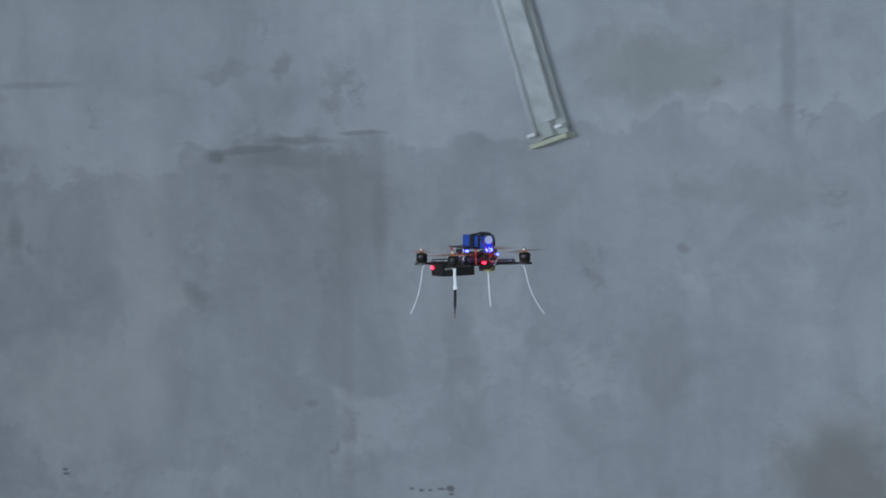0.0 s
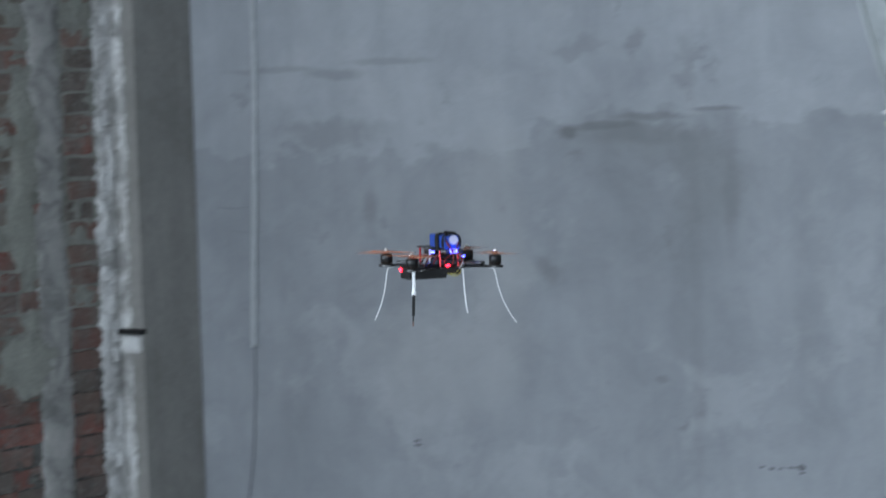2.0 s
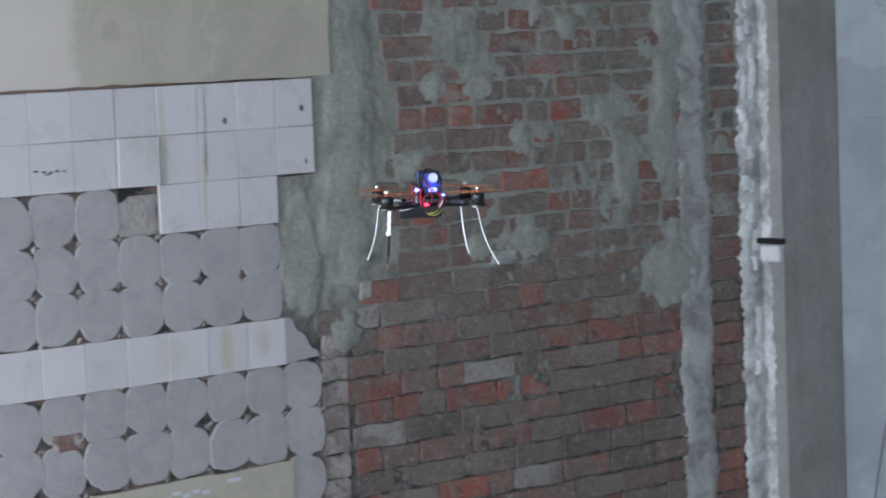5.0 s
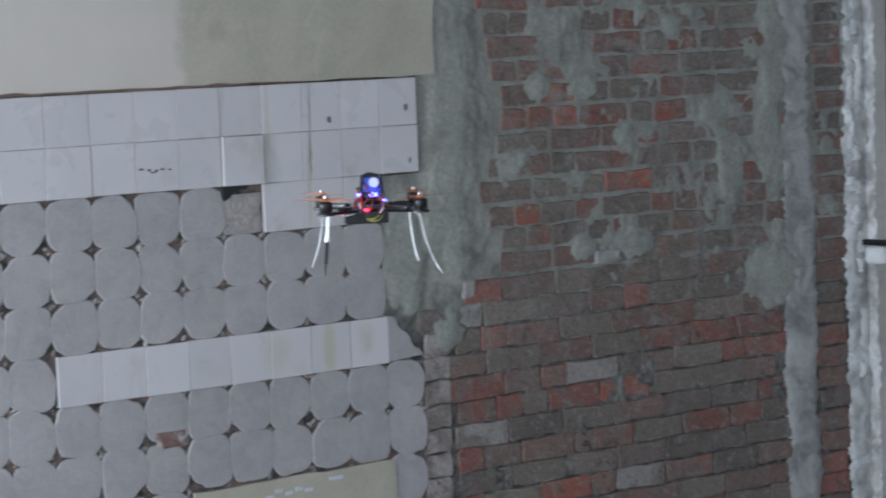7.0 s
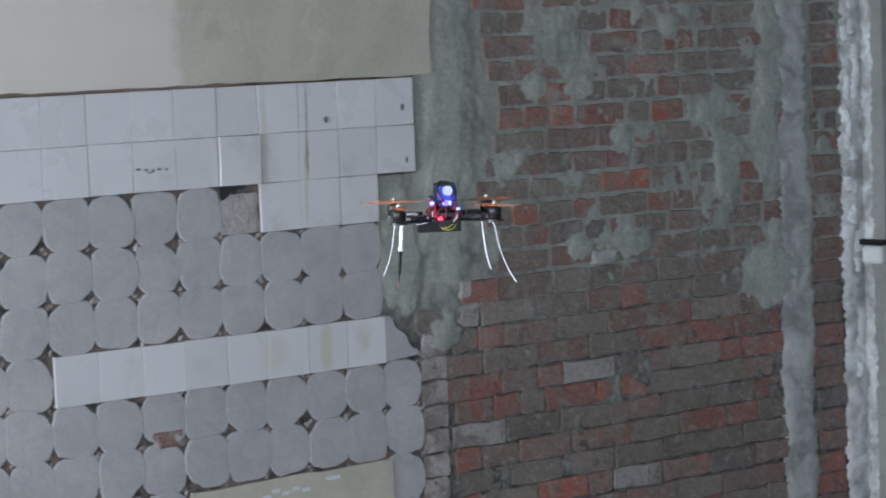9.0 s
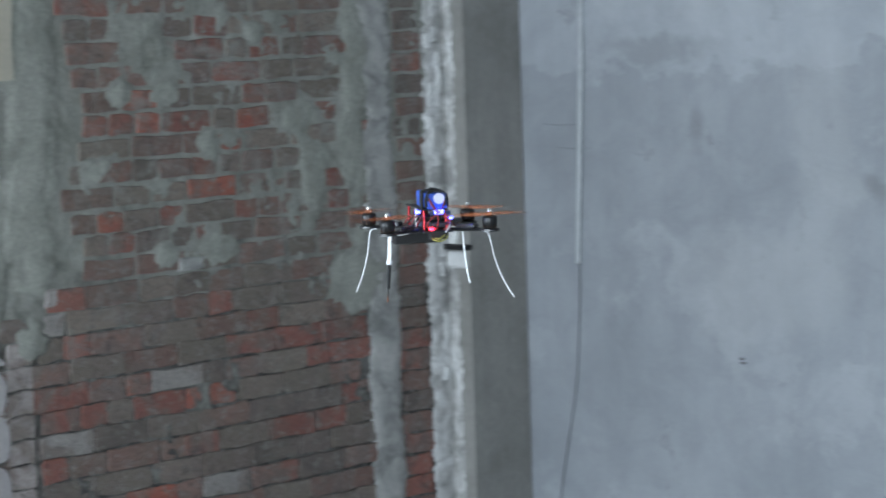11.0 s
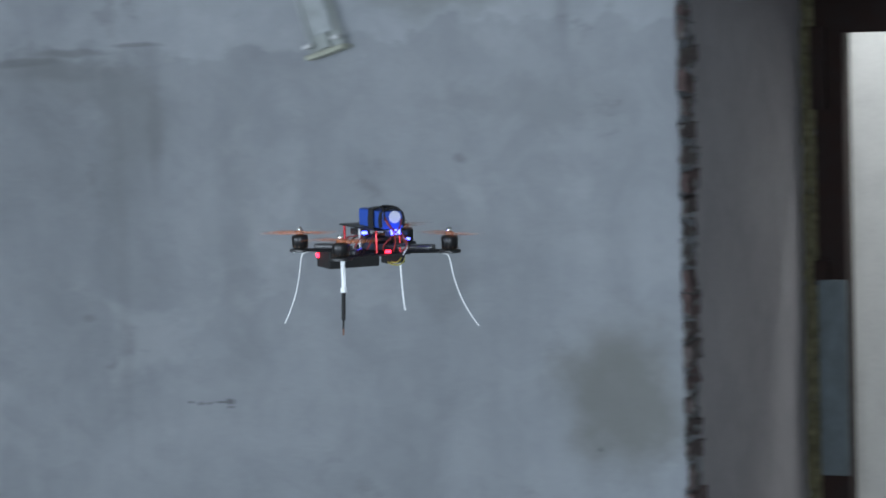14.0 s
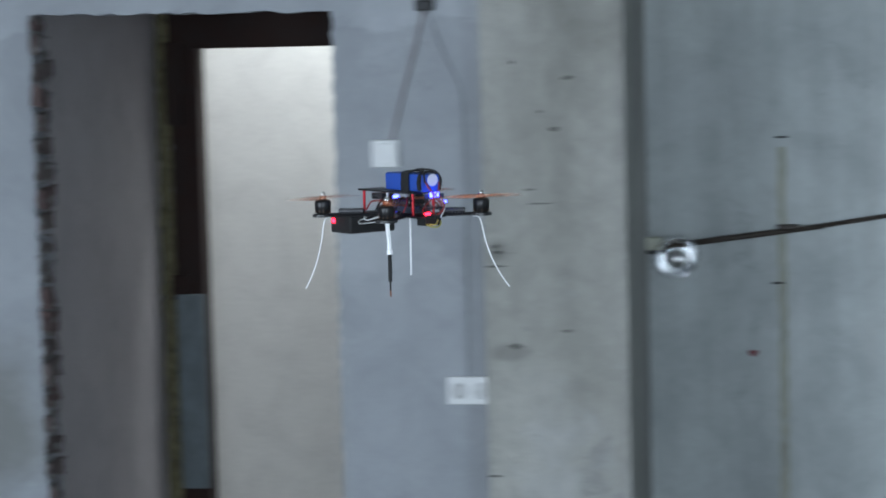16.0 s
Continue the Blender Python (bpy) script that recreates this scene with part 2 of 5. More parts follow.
mat_crumb = rendered("crumbled_mortar", [(0.35, (0.16, 0.12, 0.10)), (0.5, (0.32, 0.27, 0.25)), (0.65, (0.48, 0.46, 0.44))], 25.0, 0.95, 0.5, 0.006, (), 90.0)
mat_strip = rendered("mottled_plaster", [(0.36, (0.25, 0.25, 0.24)), (0.5, (0.40, 0.395, 0.38)), (0.64, (0.52, 0.51, 0.49))], 9.0, 0.93, 0.45, 0.006, (), 50.0)
mat_cut = rendered("cut_edge", [(0.35, (0.11, 0.085, 0.082)), (0.55, (0.16, 0.13, 0.125)), (0.7, (0.20, 0.175, 0.17))], 16.0, 0.95, 0.8, 0.01, (), 60.0)
mat_cut_red = rendered("cut_red_edge", [(0.35, (0.11, 0.08, 0.077)), (0.55, (0.165, 0.11, 0.105)), (0.7, (0.21, 0.165, 0.16))], 16.0, 0.95, 0.8, 0.01, (), 60.0)
mat_crumb_grey = rendered("plaster_crumbs", [(0.35, (0.13, 0.12, 0.12)), (0.6, (0.27, 0.27, 0.275))], 22.0, 0.95, 0.5, 0.006, (), 90.0)
mat_pale = rendered("pinkish_plaster", [(0.3, (0.36, 0.32, 0.31)), (0.6, (0.45, 0.41, 0.39)), (0.8, (0.5, 0.44, 0.41))], 8.0, 0.93, 0.9, 0.012, (), 60.0)
mat_hall = rendered("dark_hall_plaster", [(0.3, (0.45, 0.425, 0.445)), (0.7, (0.52, 0.495, 0.515))], 1.5, 0.8, 0.15, 0.006, (), 60.0)
mat_cream = rendered("cream_wall_paint", [(0.3, (0.70, 0.695, 0.68)), (0.7, (0.74, 0.735, 0.72))], 1.0, 0.6, 0.05, 0.004, (), 60.0)
mat_floor = rendered("screed", [(0.3, (0.22, 0.215, 0.21)), (0.7, (0.32, 0.31, 0.30))], 1.5, 0.9, 0.4, 0.01, (), 40.0)
mat_ceil = rendered("ceiling_slab", [(0.3, (0.45, 0.45, 0.44)), (0.7, (0.55, 0.55, 0.54))], 1.2, 0.9, 0.3, 0.008, (), 40.0)


def brick_material(name, tone, spread):
    """Fired clay of one firing: soot, dust and lime worn into it unevenly."""
    m, nt, b = material(name, 0.93)
    pos = place_of(nt)
    rnd = nt.nodes.new("ShaderNodeObjectInfo").outputs["Random"]
    col = ramp_of(nt, rnd, [(0.0, tuple(c * (1 - spread) for c in tone)), (1.0, tuple(c * (1 + spread) for c in tone))])
    own = nt.nodes.new("ShaderNodeCombineXYZ")
    nt.links.new(maths(nt, "MULTIPLY", rnd, 37.0), own.inputs[0])
    nt.links.new(maths(nt, "MULTIPLY", rnd, 91.0), own.inputs[1])
    at = vmath(nt, "ADD", pos, own.outputs[0]).outputs[0]
    fine = noise_of(nt, pos, 70.0, 6, 0.7)
    mid = noise_of(nt, at, 16.0, 5, 0.65, 0.8)
    wide = noise_of(nt, at, 8.0, 4, 0.6, 0.5)
    col = mix_of(nt, span(nt, wide.outputs["Fac"], 0.44, 0.62, 0.0, 0.8), col, (0.225, 0.178, 0.16))
    col = mix_of(nt, span(nt, mid.outputs["Fac"], 0.55, 0.70, 0.0, 0.7), col, (0.09, 0.075, 0.07))
    weather = noise_of(nt, pos, 3.2, 5, 0.65, 0.8)
    col = mix_of(nt, span(nt, weather.outputs["Fac"], 0.45, 0.64, 0.0, 0.3), col, (0.19, 0.172, 0.138))
    lime = noise_of(nt, vmath(nt, "MULTIPLY", at, (1, 1, 1.6)).outputs[0], 23.0, 5, 0.7)
    col = mix_of(nt, span(nt, lime.outputs["Fac"], 0.52, 0.70, 0.0, 0.7), col, (0.32, 0.305, 0.285))
    col = mix_of(nt, 0.7, col, ramp_of(nt, fine.outputs["Fac"], [(0.3, (0.55, 0.55, 0.55)), (0.7, (1.1, 1.1, 1.1))]), "MULTIPLY")
    # a thin film of cement, wiped across bricks and joints alike in the upper courses
    sep = nt.nodes.new("ShaderNodeSeparateXYZ")
    nt.links.new(pos, sep.inputs[0])
    wipe = noise_of(nt, pos, 9.0, 6, 0.7, 0.6)
    level = maths(nt, "ADD", wipe.outputs["Fac"], span(nt, sep.outputs["Z"], 0.75, 1.40, -0.06, 0.015))
    col = mix_of(nt, span(nt, level, 0.49, 0.74, 0.0, 0.8), col, (0.295, 0.295, 0.268))
    nt.links.new(col, b.inputs["Base Color"])
    bump_of(nt, b, maths(nt, "ADD", fine.outputs["Fac"], maths(nt, "MULTIPLY", mid.outputs["Fac"], 1.4)), 0.9, 0.008)
    return m


BRICK_TONES = {"o": brick_material("orange_brick", (0.41, 0.135, 0.095), 0.12), "r": brick_material("red_brick", (0.30, 0.128, 0.103), 0.18),
               "b": brick_material("brown_brick", (0.255, 0.16, 0.135), 0.15), "g": brick_material("grey_brick", (0.238, 0.196, 0.166), 0.2),
               "d": brick_material("sooty_brick", (0.175, 0.145, 0.13), 0.2), "w": brick_material("limed_brick", (0.40, 0.365, 0.345), 0.12),
               "p": brick_material("pinkish_brick", (0.44, 0.385, 0.37), 0.12)}


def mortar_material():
    """Grey-green cement smeared by hand above, old lime mortar below a ragged level, darkened for joint shade."""
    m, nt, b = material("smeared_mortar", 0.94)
    pos = place_of(nt)
    big = noise_of(nt, pos, 5.5, 5, 0.6, 0.7)
    mid = noise_of(nt, pos, 19.0, 5, 0.65, 0.5)
    fine = noise_of(nt, pos, 75.0, 5, 0.65)
    fresh = ramp_of(nt, big.outputs["Fac"], [(0.3, (0.27, 0.275, 0.242)), (0.5, (0.345, 0.35, 0.312)), (0.7, (0.41, 0.41, 0.37))])
    # dark mortar tone: the joints' shade is put into this colour
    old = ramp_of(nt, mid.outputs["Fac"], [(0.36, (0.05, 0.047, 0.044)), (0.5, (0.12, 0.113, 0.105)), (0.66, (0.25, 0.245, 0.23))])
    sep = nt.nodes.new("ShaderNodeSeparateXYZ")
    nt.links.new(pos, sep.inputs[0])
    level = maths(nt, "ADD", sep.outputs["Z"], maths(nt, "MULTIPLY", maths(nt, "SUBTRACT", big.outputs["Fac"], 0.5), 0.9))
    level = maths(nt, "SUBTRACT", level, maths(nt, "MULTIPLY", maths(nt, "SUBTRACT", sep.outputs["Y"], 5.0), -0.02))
    # by depth: mortar behind the brick faces takes the painted joint shade
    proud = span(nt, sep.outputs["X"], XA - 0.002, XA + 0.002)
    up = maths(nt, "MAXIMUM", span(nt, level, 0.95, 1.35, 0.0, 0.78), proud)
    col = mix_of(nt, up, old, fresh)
    col = mix_of(nt, span(nt, mid.outputs["Fac"], 0.57, 0.70, 0.0, 0.3), col, (0.15, 0.14, 0.13))
    col = mix_of(nt, 0.6, col, ramp_of(nt, fine.outputs["Fac"], [(0.3, (0.6, 0.6, 0.6)), (0.7, (1.08, 1.08, 1.08))]), "MULTIPLY")
    nt.links.new(col, b.inputs["Base Color"])
    bump_of(nt, b, maths(nt, "ADD", fine.outputs["Fac"], mid.outputs["Fac"]), 0.5, 0.006)
    return m


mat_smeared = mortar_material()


def tile_material(name, white, spread):
    m, nt, b = material(name, 0.22)
    pos = place_of(nt)
    rnd = nt.nodes.new("ShaderNodeObjectInfo").outputs["Random"]
    base = ramp_of(nt, rnd, [(0.0, tuple(c * (1 - spread) for c in white)), (1.0, white)])
    dirt = noise_of(nt, pos, 5.0, 6, 0.65, 0.5)
    base = mix_of(nt, span(nt, dirt.outputs["Fac"], 0.52, 0.75, 0.0, 0.5), base, (0.40, 0.37, 0.31))
    wob = noise_of(nt, pos, 30.0, 5, 0.7)
    warped = vmath(nt, "ADD", pos, vmath(nt, "MULTIPLY", vmath(nt, "SUBTRACT", wob.outputs["Color"], (0.5, 0.5, 0.5)).outputs[0], (0.03, 0.014, 0.10)).outputs[0]).outputs[0]
    for c, r, tint, k in TILE_RUNS:
        base = mix_of(nt, maths(nt, "MULTIPLY", blot(nt, warped, c, r, 0.6), k), base, tint)
    nt.links.new(base, b.inputs["Base Color"])
    nt.links.new(span(nt, dirt.outputs["Fac"], 0.3, 0.7, 0.25, 0.5), b.inputs["Roughness"])
    return m


RUST, OCHRE = (0.20, 0.16, 0.12), (0.50, 0.46, 0.33)
TILE_RUNS = [((XA, 4.612, 1.80), (1, 0.004, 0.07), RUST, 0.65), ((XA, 4.608, 1.66), (1, 0.005, 0.07), RUST, 0.8), ((XA, 4.60, 1.55), (1, 0.005, 0.12), OCHRE, 0.7), ((XA, 4.45, 1.75), (1, 0.008, 0.16), OCHRE, 0.45),
             ((XA, 4.655, 1.05), (1, 0.022, 0.09), OCHRE, 0.7), ((XA, 4.45, 1.05), (1, 0.05, 0.06), OCHRE, 0.3), ((XA, 4.80, 1.07), (1, 0.03, 0.05), OCHRE, 0.3)]
mat_grout = plain("old_grout", (0.40, 0.375, 0.35), 0.9, 0, 0.45, 14, 0.4)
mat_tile = tile_material("white_glaze", (0.655, 0.625, 0.635), 0.10)
mat_pad = rendered("tile_adhesive", [(0.3, (0.405, 0.380, 0.382)), (0.55, (0.445, 0.418, 0.420)), (0.8, (0.49, 0.462, 0.464))], 3.0, 0.9, 0.3, 0.006, (), 90.0)
mat_wood = plain("dark_stained_wood", (0.028, 0.012, 0.009), 0.85, 0, 0.5, 12)
mat_foam = plain("yellowed_foam", (0.22, 0.20, 0.115), 0.95, 0, 0.6, 30, 0.6)
mat_greyboard = plain("blue_grey_board", (0.17, 0.205, 0.225), 0.6, 0, 0.4, 14)
mat_plastic = plain("white_plastic", (0.74, 0.75, 0.76), 0.35, 0, 0.06)
# near-black: shade inside the tile gap and pin holes, put into the colour
mat_hole = plain("dark_recess", (0.03, 0.03, 0.03), 0.6)
mat_steel_dark = plain("black_iron", (0.03, 0.03, 0.032), 0.5, 0.6)
mat_barewire = plain("dark_wire", (0.21, 0.22, 0.235), 0.6)
mat_cable = plain("grey_cable", (0.50, 0.525, 0.55), 0.5, 0, 0.2, 25)
mat_ring = plain("socket_ring", (0.60, 0.61, 0.62), 0.4)
mat_faint = plain("plastered_wire", (0.30, 0.315, 0.335), 0.85)
mat_wire = plain("brown_grey_wire", (0.27, 0.245, 0.245), 0.7)
mat_enamel = plain("old_lamp_enamel", (0.60, 0.64, 0.66), 0.45, 0, 0.2, 9)
mat_enamel_dark = plain("old_lamp_tray", (0.42, 0.45, 0.44), 0.55, 0, 0.3, 7)
mat_plate = plain("lamp_plate", (0.52, 0.56, 0.58), 0.5, 0, 0.45, 10)
mat_endcap = plain("yellowed_end_cap", (0.50, 0.51, 0.41), 0.5, 0, 0.2, 20)
mat_chrome = plain("polished_reflector", (0.90, 0.92, 0.94), 0.22, 1.0, 0.05)
mat_pole = plain("rusty_rod", (0.07, 0.055, 0.045), 0.6, 0.2, 0.5, 20)
mat_seam = plain("seam_filler", (0.42, 0.42, 0.35), 0.9, 0, 0.35, 6, 0.4)
mat_red = plain("red_paint_blot", (0.20, 0.02, 0.03), 0.6)
mat_stain = plain("grey_smudge", (0.17, 0.17, 0.18), 0.8)
mat_brownline = plain("bare_brown_plaster", (0.24, 0.16, 0.13), 0.9, 0, 0.4, 30)
mat_pit = plain("shallow_pit", (0.21, 0.207, 0.195), 0.9, 0, 0.5, 30)
mat_scrap = plain("dark_chip", (0.18, 0.185, 0.195), 0.9)
mat_carbon = plain("carbon_plate", (0.012, 0.012, 0.014), 0.4)
mat_black = plain("black_plastic", (0.007, 0.007, 0.008), 0.75)
mat_bell = plain("motor_bell", (0.02, 0.02, 0.022), 0.35, 0.5)
mat_nut = plain("bright_nut", (0.85, 0.85, 0.85), 0.25, 1.0, 0.05)
mat_prop = plain("orange_plastic", (0.66, 0.20, 0.07), 0.4, 0, 0.1)
mat_prop.node_tree.nodes["Principled BSDF"].inputs["Alpha"].default_value = 0.40
mat_batt = plain("blue_wrap", (0.02, 0.07, 0.36), 0.45, 0, 0.15)
mat_label = plain("white_label", (0.62, 0.63, 0.70), 0.5, 0, 0.05)
mat_tie = plain("white_nylon", (0.80, 0.81, 0.83), 0.4, 0, 0.05)
mat_redpost = plain("red_anodised", (0.50, 0.02, 0.03), 0.35, 0.5)
mat_redwire = plain("red_silicone", (0.24, 0.022, 0.025), 0.5)
mat_brownwire = plain("brown_silicone", (0.20, 0.07, 0.03), 0.5)
mat_yelwire = plain("yellow_silicone", (0.42, 0.40, 0.08), 0.5)
mat_copper = plain("dull_copper", (0.06, 0.035, 0.02), 0.5, 0.6)
mat_whtwire = plain("white_silicone", (0.6, 0.6, 0.6), 0.5)
mat_board = plain("circuit_board", (0.02, 0.03, 0.05), 0.5)
mat_esc = plain("shrink_wrap", (0.03, 0.03, 0.035), 0.3)
glow_blue = glowing("blue_led", (0.05, 0.065, 1.0), 16.0)
glow_red = glowing("red_led", (1.0, 0.015, 0.04), 10.0)


# ---------- mesh helpers ----------
def box(bm, c, s, bev=0.0, m=None):
    vs = bmesh.ops.create_cube(bm, size=1.0)["verts"]
    bmesh.ops.scale(bm, vec=s, verts=vs)
    if bev:
        es = list({e for v in vs for e in v.link_edges})
        vs = bmesh.ops.bevel(bm, geom=es, offset=bev, segments=2, affect="EDGES", profile=0.6)["verts"]
    mm = Matrix.Translation(c)
    bmesh.ops.transform(bm, matrix=(m @ mm) if m else mm, verts=vs)
    return vs


def rod(bm, p, q, r0, r1=None, seg=12):
    p, q = Vector(p), Vector(q)
    d = q - p
    m = Matrix.Translation((p + q) / 2) @ d.to_track_quat("Z", "Y").to_matrix().to_4x4()
    return bmesh.ops.create_cone(bm, cap_ends=True, segments=seg, radius1=r0, radius2=r0 if r1 is None else r1, depth=d.length, matrix=m)["verts"]


def lathe(bm, profile, c=(0, 0, 0), seg=24, m=None):
    rings = []
    for r, z in profile:
        rings.append([bm.verts.new((r * math.cos(2 * math.pi * i / seg), r * math.sin(2 * math.pi * i / seg), z)) for i in range(seg)])
    for a, b in zip(rings, rings[1:]):
        for i in range(seg):
            bm.faces.new((a[i], a[(i + 1) % seg], b[(i + 1) % seg], b[i]))
    for ring, flip in ((rings[0], True), (rings[-1], False)):
        bm.faces.new(ring[::-1] if flip else ring)
    vs = [v for ring in rings for v in ring]
    mm = Matrix.Translation(c)
    bmesh.ops.transform(bm, matrix=(mm @ m) if m else mm, verts=vs)
    return vs


def tube(bm, pts, r, seg=6, flat=None):
    """A round (or flat: across, thick) strip along smooth points."""
    pts = [Vector(p) for p in pts]
    fine = []
    for i in range(len(pts) - 1):
        p0, p1, p2, p3 = pts[max(i - 1, 0)], pts[i], pts[i + 1], pts[min(i + 2, len(pts) - 1)]
        for k in range(6):
            t = k / 6
            fine.append(0.5 * (2 * p1 + (p2 - p0) * t + (2 * p0 - 5 * p1 + 4 * p2 - p3) * t * t + (3 * p1 - p0 - 3 * p2 + p3) * t ** 3))
    fine.append(pts[-1])
    rings = []
    for i, p in enumerate(fine):
        d = (fine[min(i + 1, len(fine) - 1)] - fine[max(i - 1, 0)]).normalized()
        q = d.to_track_quat("Z", "Y").to_matrix()
        ring = []
        for k in range(seg):
            a = 2 * math.pi * (k + 0.5) / seg
            rx, ry = flat if flat else (r, r)
            ring.append(bm.verts.new(p + q @ Vector((rx * math.cos(a), ry * math.sin(a), 0))))
        rings.append(ring)
    for a, b in zip(rings, rings[1:]):
        for k in range(seg):
            bm.faces.new((a[k], a[(k + 1) % seg], b[(k + 1) % seg], b[k]))
    bm.faces.new(rings[0][::-1])
    bm.faces.new(rings[-1])


def prism(bm, outline, to3, depth):
    """Extrudes a flat outline; to3(u, v, w) gives the place."""
    a = [bm.verts.new(to3(u, v, 0.0)) for u, v in outline]
    b = [bm.verts.new(to3(u, v, depth)) for u, v in outline]
    bm.faces.new(a)
    bm.faces.new(b[::-1])
    n = len(a)
    for i in range(n):
        bm.faces.new((a[i], b[i], b[(i + 1) % n], a[(i + 1) % n]))


def mesh_of(name, bm, mat, smooth=False):
    bmesh.ops.recalc_face_normals(bm, faces=bm.faces)
    me = bpy.data.meshes.new(name)
    bm.to_mesh(me)
    bm.free()
    me.materials.append(mat)
    if smooth:
        for p in me.polygons:
            p.use_smooth = True
    return me


def part(name, bm, mat, parent=None, label="", smooth=False):
    ob = new(name, mesh_of(name, bm, mat, smooth))
    ob.parent = parent
    return tagged(ob, label)


def piece(name, me, parent, m):
    ob = new(name, me)
    ob.parent = parent
    ob.matrix_basis = m
    return ob


def boxes(name, mat, parent, *specs, label="", bev=0.0, smooth=False):
    bm = bmesh.new()
    for c, s in specs:
        box(bm, c, s, bev)
    return part(name, bm, mat, parent, label, smooth)


def thing(name, label, category, group="", kind="", at=None):
    ob = new(name)
    ob.empty_display_size = 0.05
    if at:
        ob.matrix_basis = at
    return tagged(ob, label, category, group, kind)


def structure(ob, label, category):
    return tagged(ob, label, category, "", "structure")


rng = random.Random(4)


def ragged(a, b, n, amp, fixed_ends=True):
    """Points from a to b, pushed sideways at random."""
    out = []
    for i in range(n + 1):
        t = i / n
        k = 0 if fixed_ends and i in (0, n) else amp * rng.uniform(-1, 1)
        dx, dy = b[0] - a[0], b[1] - a[1]
        ln = math.hypot(dx, dy) or 1
        out.append((a[0] + dx * t - dy / ln * k, a[1] + dy * t + dx / ln * k))
    return out


# ---------- the room ----------
structure(boxes("floor", mat_floor, None, (((XA + XE) / 2, 4.5, -0.1), (XE - XA + 2.0, 17.0, 0.2))), "dusty grey concrete screed floor of a gutted room", "floor")
structure(boxes("ceiling", mat_ceil, None, (((XA + XE) / 2, 4.5, TOP + 0.1), (XE - XA + 2.0, 17.0, 0.2))), "bare grey concrete slab ceiling", "ceiling")
structure(boxes("wall_east", mat_c, None, ((XE + 0.15, 2.2, TOP / 2), (0.3, 12.0, TOP))), "bare grey plastered wall", "wall")

# unseen south wall with two assumed window openings
bm = bmesh.new()
edges_x = [XA - 0.4]
for wx, ww in WINDOWS:
    edges_x += [wx - ww / 2, wx + ww / 2]
edges_x.append(XE + 0.3)
for i in range(0, len(edges_x), 2):
    a, b = edges_x[i], edges_x[i + 1]
    box(bm, ((a + b) / 2, YS - 0.15, TOP / 2), (b - a, 0.3, TOP))
for wx, ww in WINDOWS:
    box(bm, (wx, YS - 0.15, 0.45), (ww, 0.3, 0.9))
    box(bm, (wx, YS - 0.15, (2.6 + TOP) / 2), (ww, 0.3, TOP - 2.6))
structure(part("wall_south", bm, mat_c), "unseen plastered wall with two assumed window openings", "wall")

# north wall: two slabs and a lintel with broken edges round the doorway
flat_b = lambda u, v, w: (u, YB + w, v)
bm = bmesh.new()
edge = ragged((SHUT_W, DOOR_TOP), (SHUT_W, 0.0), 110, 0.006)
prism(bm, [(XA - 0.3, 0.0), (XA - 0.3, TOP), (SHUT_W, TOP)] + edge, flat_b, 0.16)
edge = ragged((SHUT_E, 0.0), (SHUT_E, DOOR_TOP), 110, 0.0045)
prism(bm, edge + [(SHUT_E, TOP), (-0.86, TOP), (-0.86, 0.0)], flat_b, 0.16)
edge = ragged((SHUT_W, DOOR_TOP), (SHUT_E, DOOR_TOP - 0.008), 26, 0.006)
prism(bm, edge + [(SHUT_E, TOP), (SHUT_W, TOP)], flat_b, 0.16)
wall_b = structure(part("wall_north", bm, mat_b), "grey trowelled plaster wall with stains and a broken-edged doorway", "wall")

bm = bmesh.new()
flat_c = lambda u, v, w: (u, YC + w, v)
prism(bm, [(-0.86, 0), (-0.86, TOP), (XE, TOP), (XE, 0)], flat_c, 0.2)
structure(part("wall_recess", bm, mat_c), "smooth grey plastered wall set back beside a pillar", "wall")

bm = bmesh.new()
vs = box(bm, ((-0.869 - 0.441) / 2, (7.45 + YC) / 2, TOP / 2), (0.428, YC - 7.45 - 0.004, TOP), 0.012)
structure(part("pillar", bm, mat_pillar), "raw cast concrete pillar with pits and formwork marks", "pillar")

# hall behind the doorway
hall = [("hall_wall_west", ((-2.345, 8.40, 1.3), (0.19, 1.46, 2.6)), mat_hall, "smooth dark grey plastered hall wall"),
        ("hall_wall_east", ((-0.95, 8.40, 1.3), (0.14, 1.46, 2.6)), mat_hall, "smooth dark grey plastered hall wall"),
        ("hall_ceiling", ((-1.65, 8.40, 2.65), (1.6, 1.46, 0.1)), mat_hall, "dark hall ceiling")]
for nm, spec, mt, lb in hall:
    structure(boxes(nm, mt, None, spec), lb, "ceiling" if "ceil" in nm else "wall")
YH = 9.16
bm = bmesh.new()
flat_h = lambda u, v, w: (u, YH + w, v)
prism(bm, [(-3.2, 0), (-3.2, TOP), (-2.19, TOP), (-2.19, 0)], flat_h, 0.12)
prism(bm, [(-2.19, 2.12), (-2.19, TOP), (-1.10, TOP), (-1.10, 2.12)], flat_h, 0.12)
prism(bm, [(-1.10, 0), (-1.10, TOP), (0.2, TOP), (0.2, 0)], flat_h, 0.12)
structure(part("hall_wall_north", bm, mat_hall), "dark hall wall round an inner doorway", "wall")
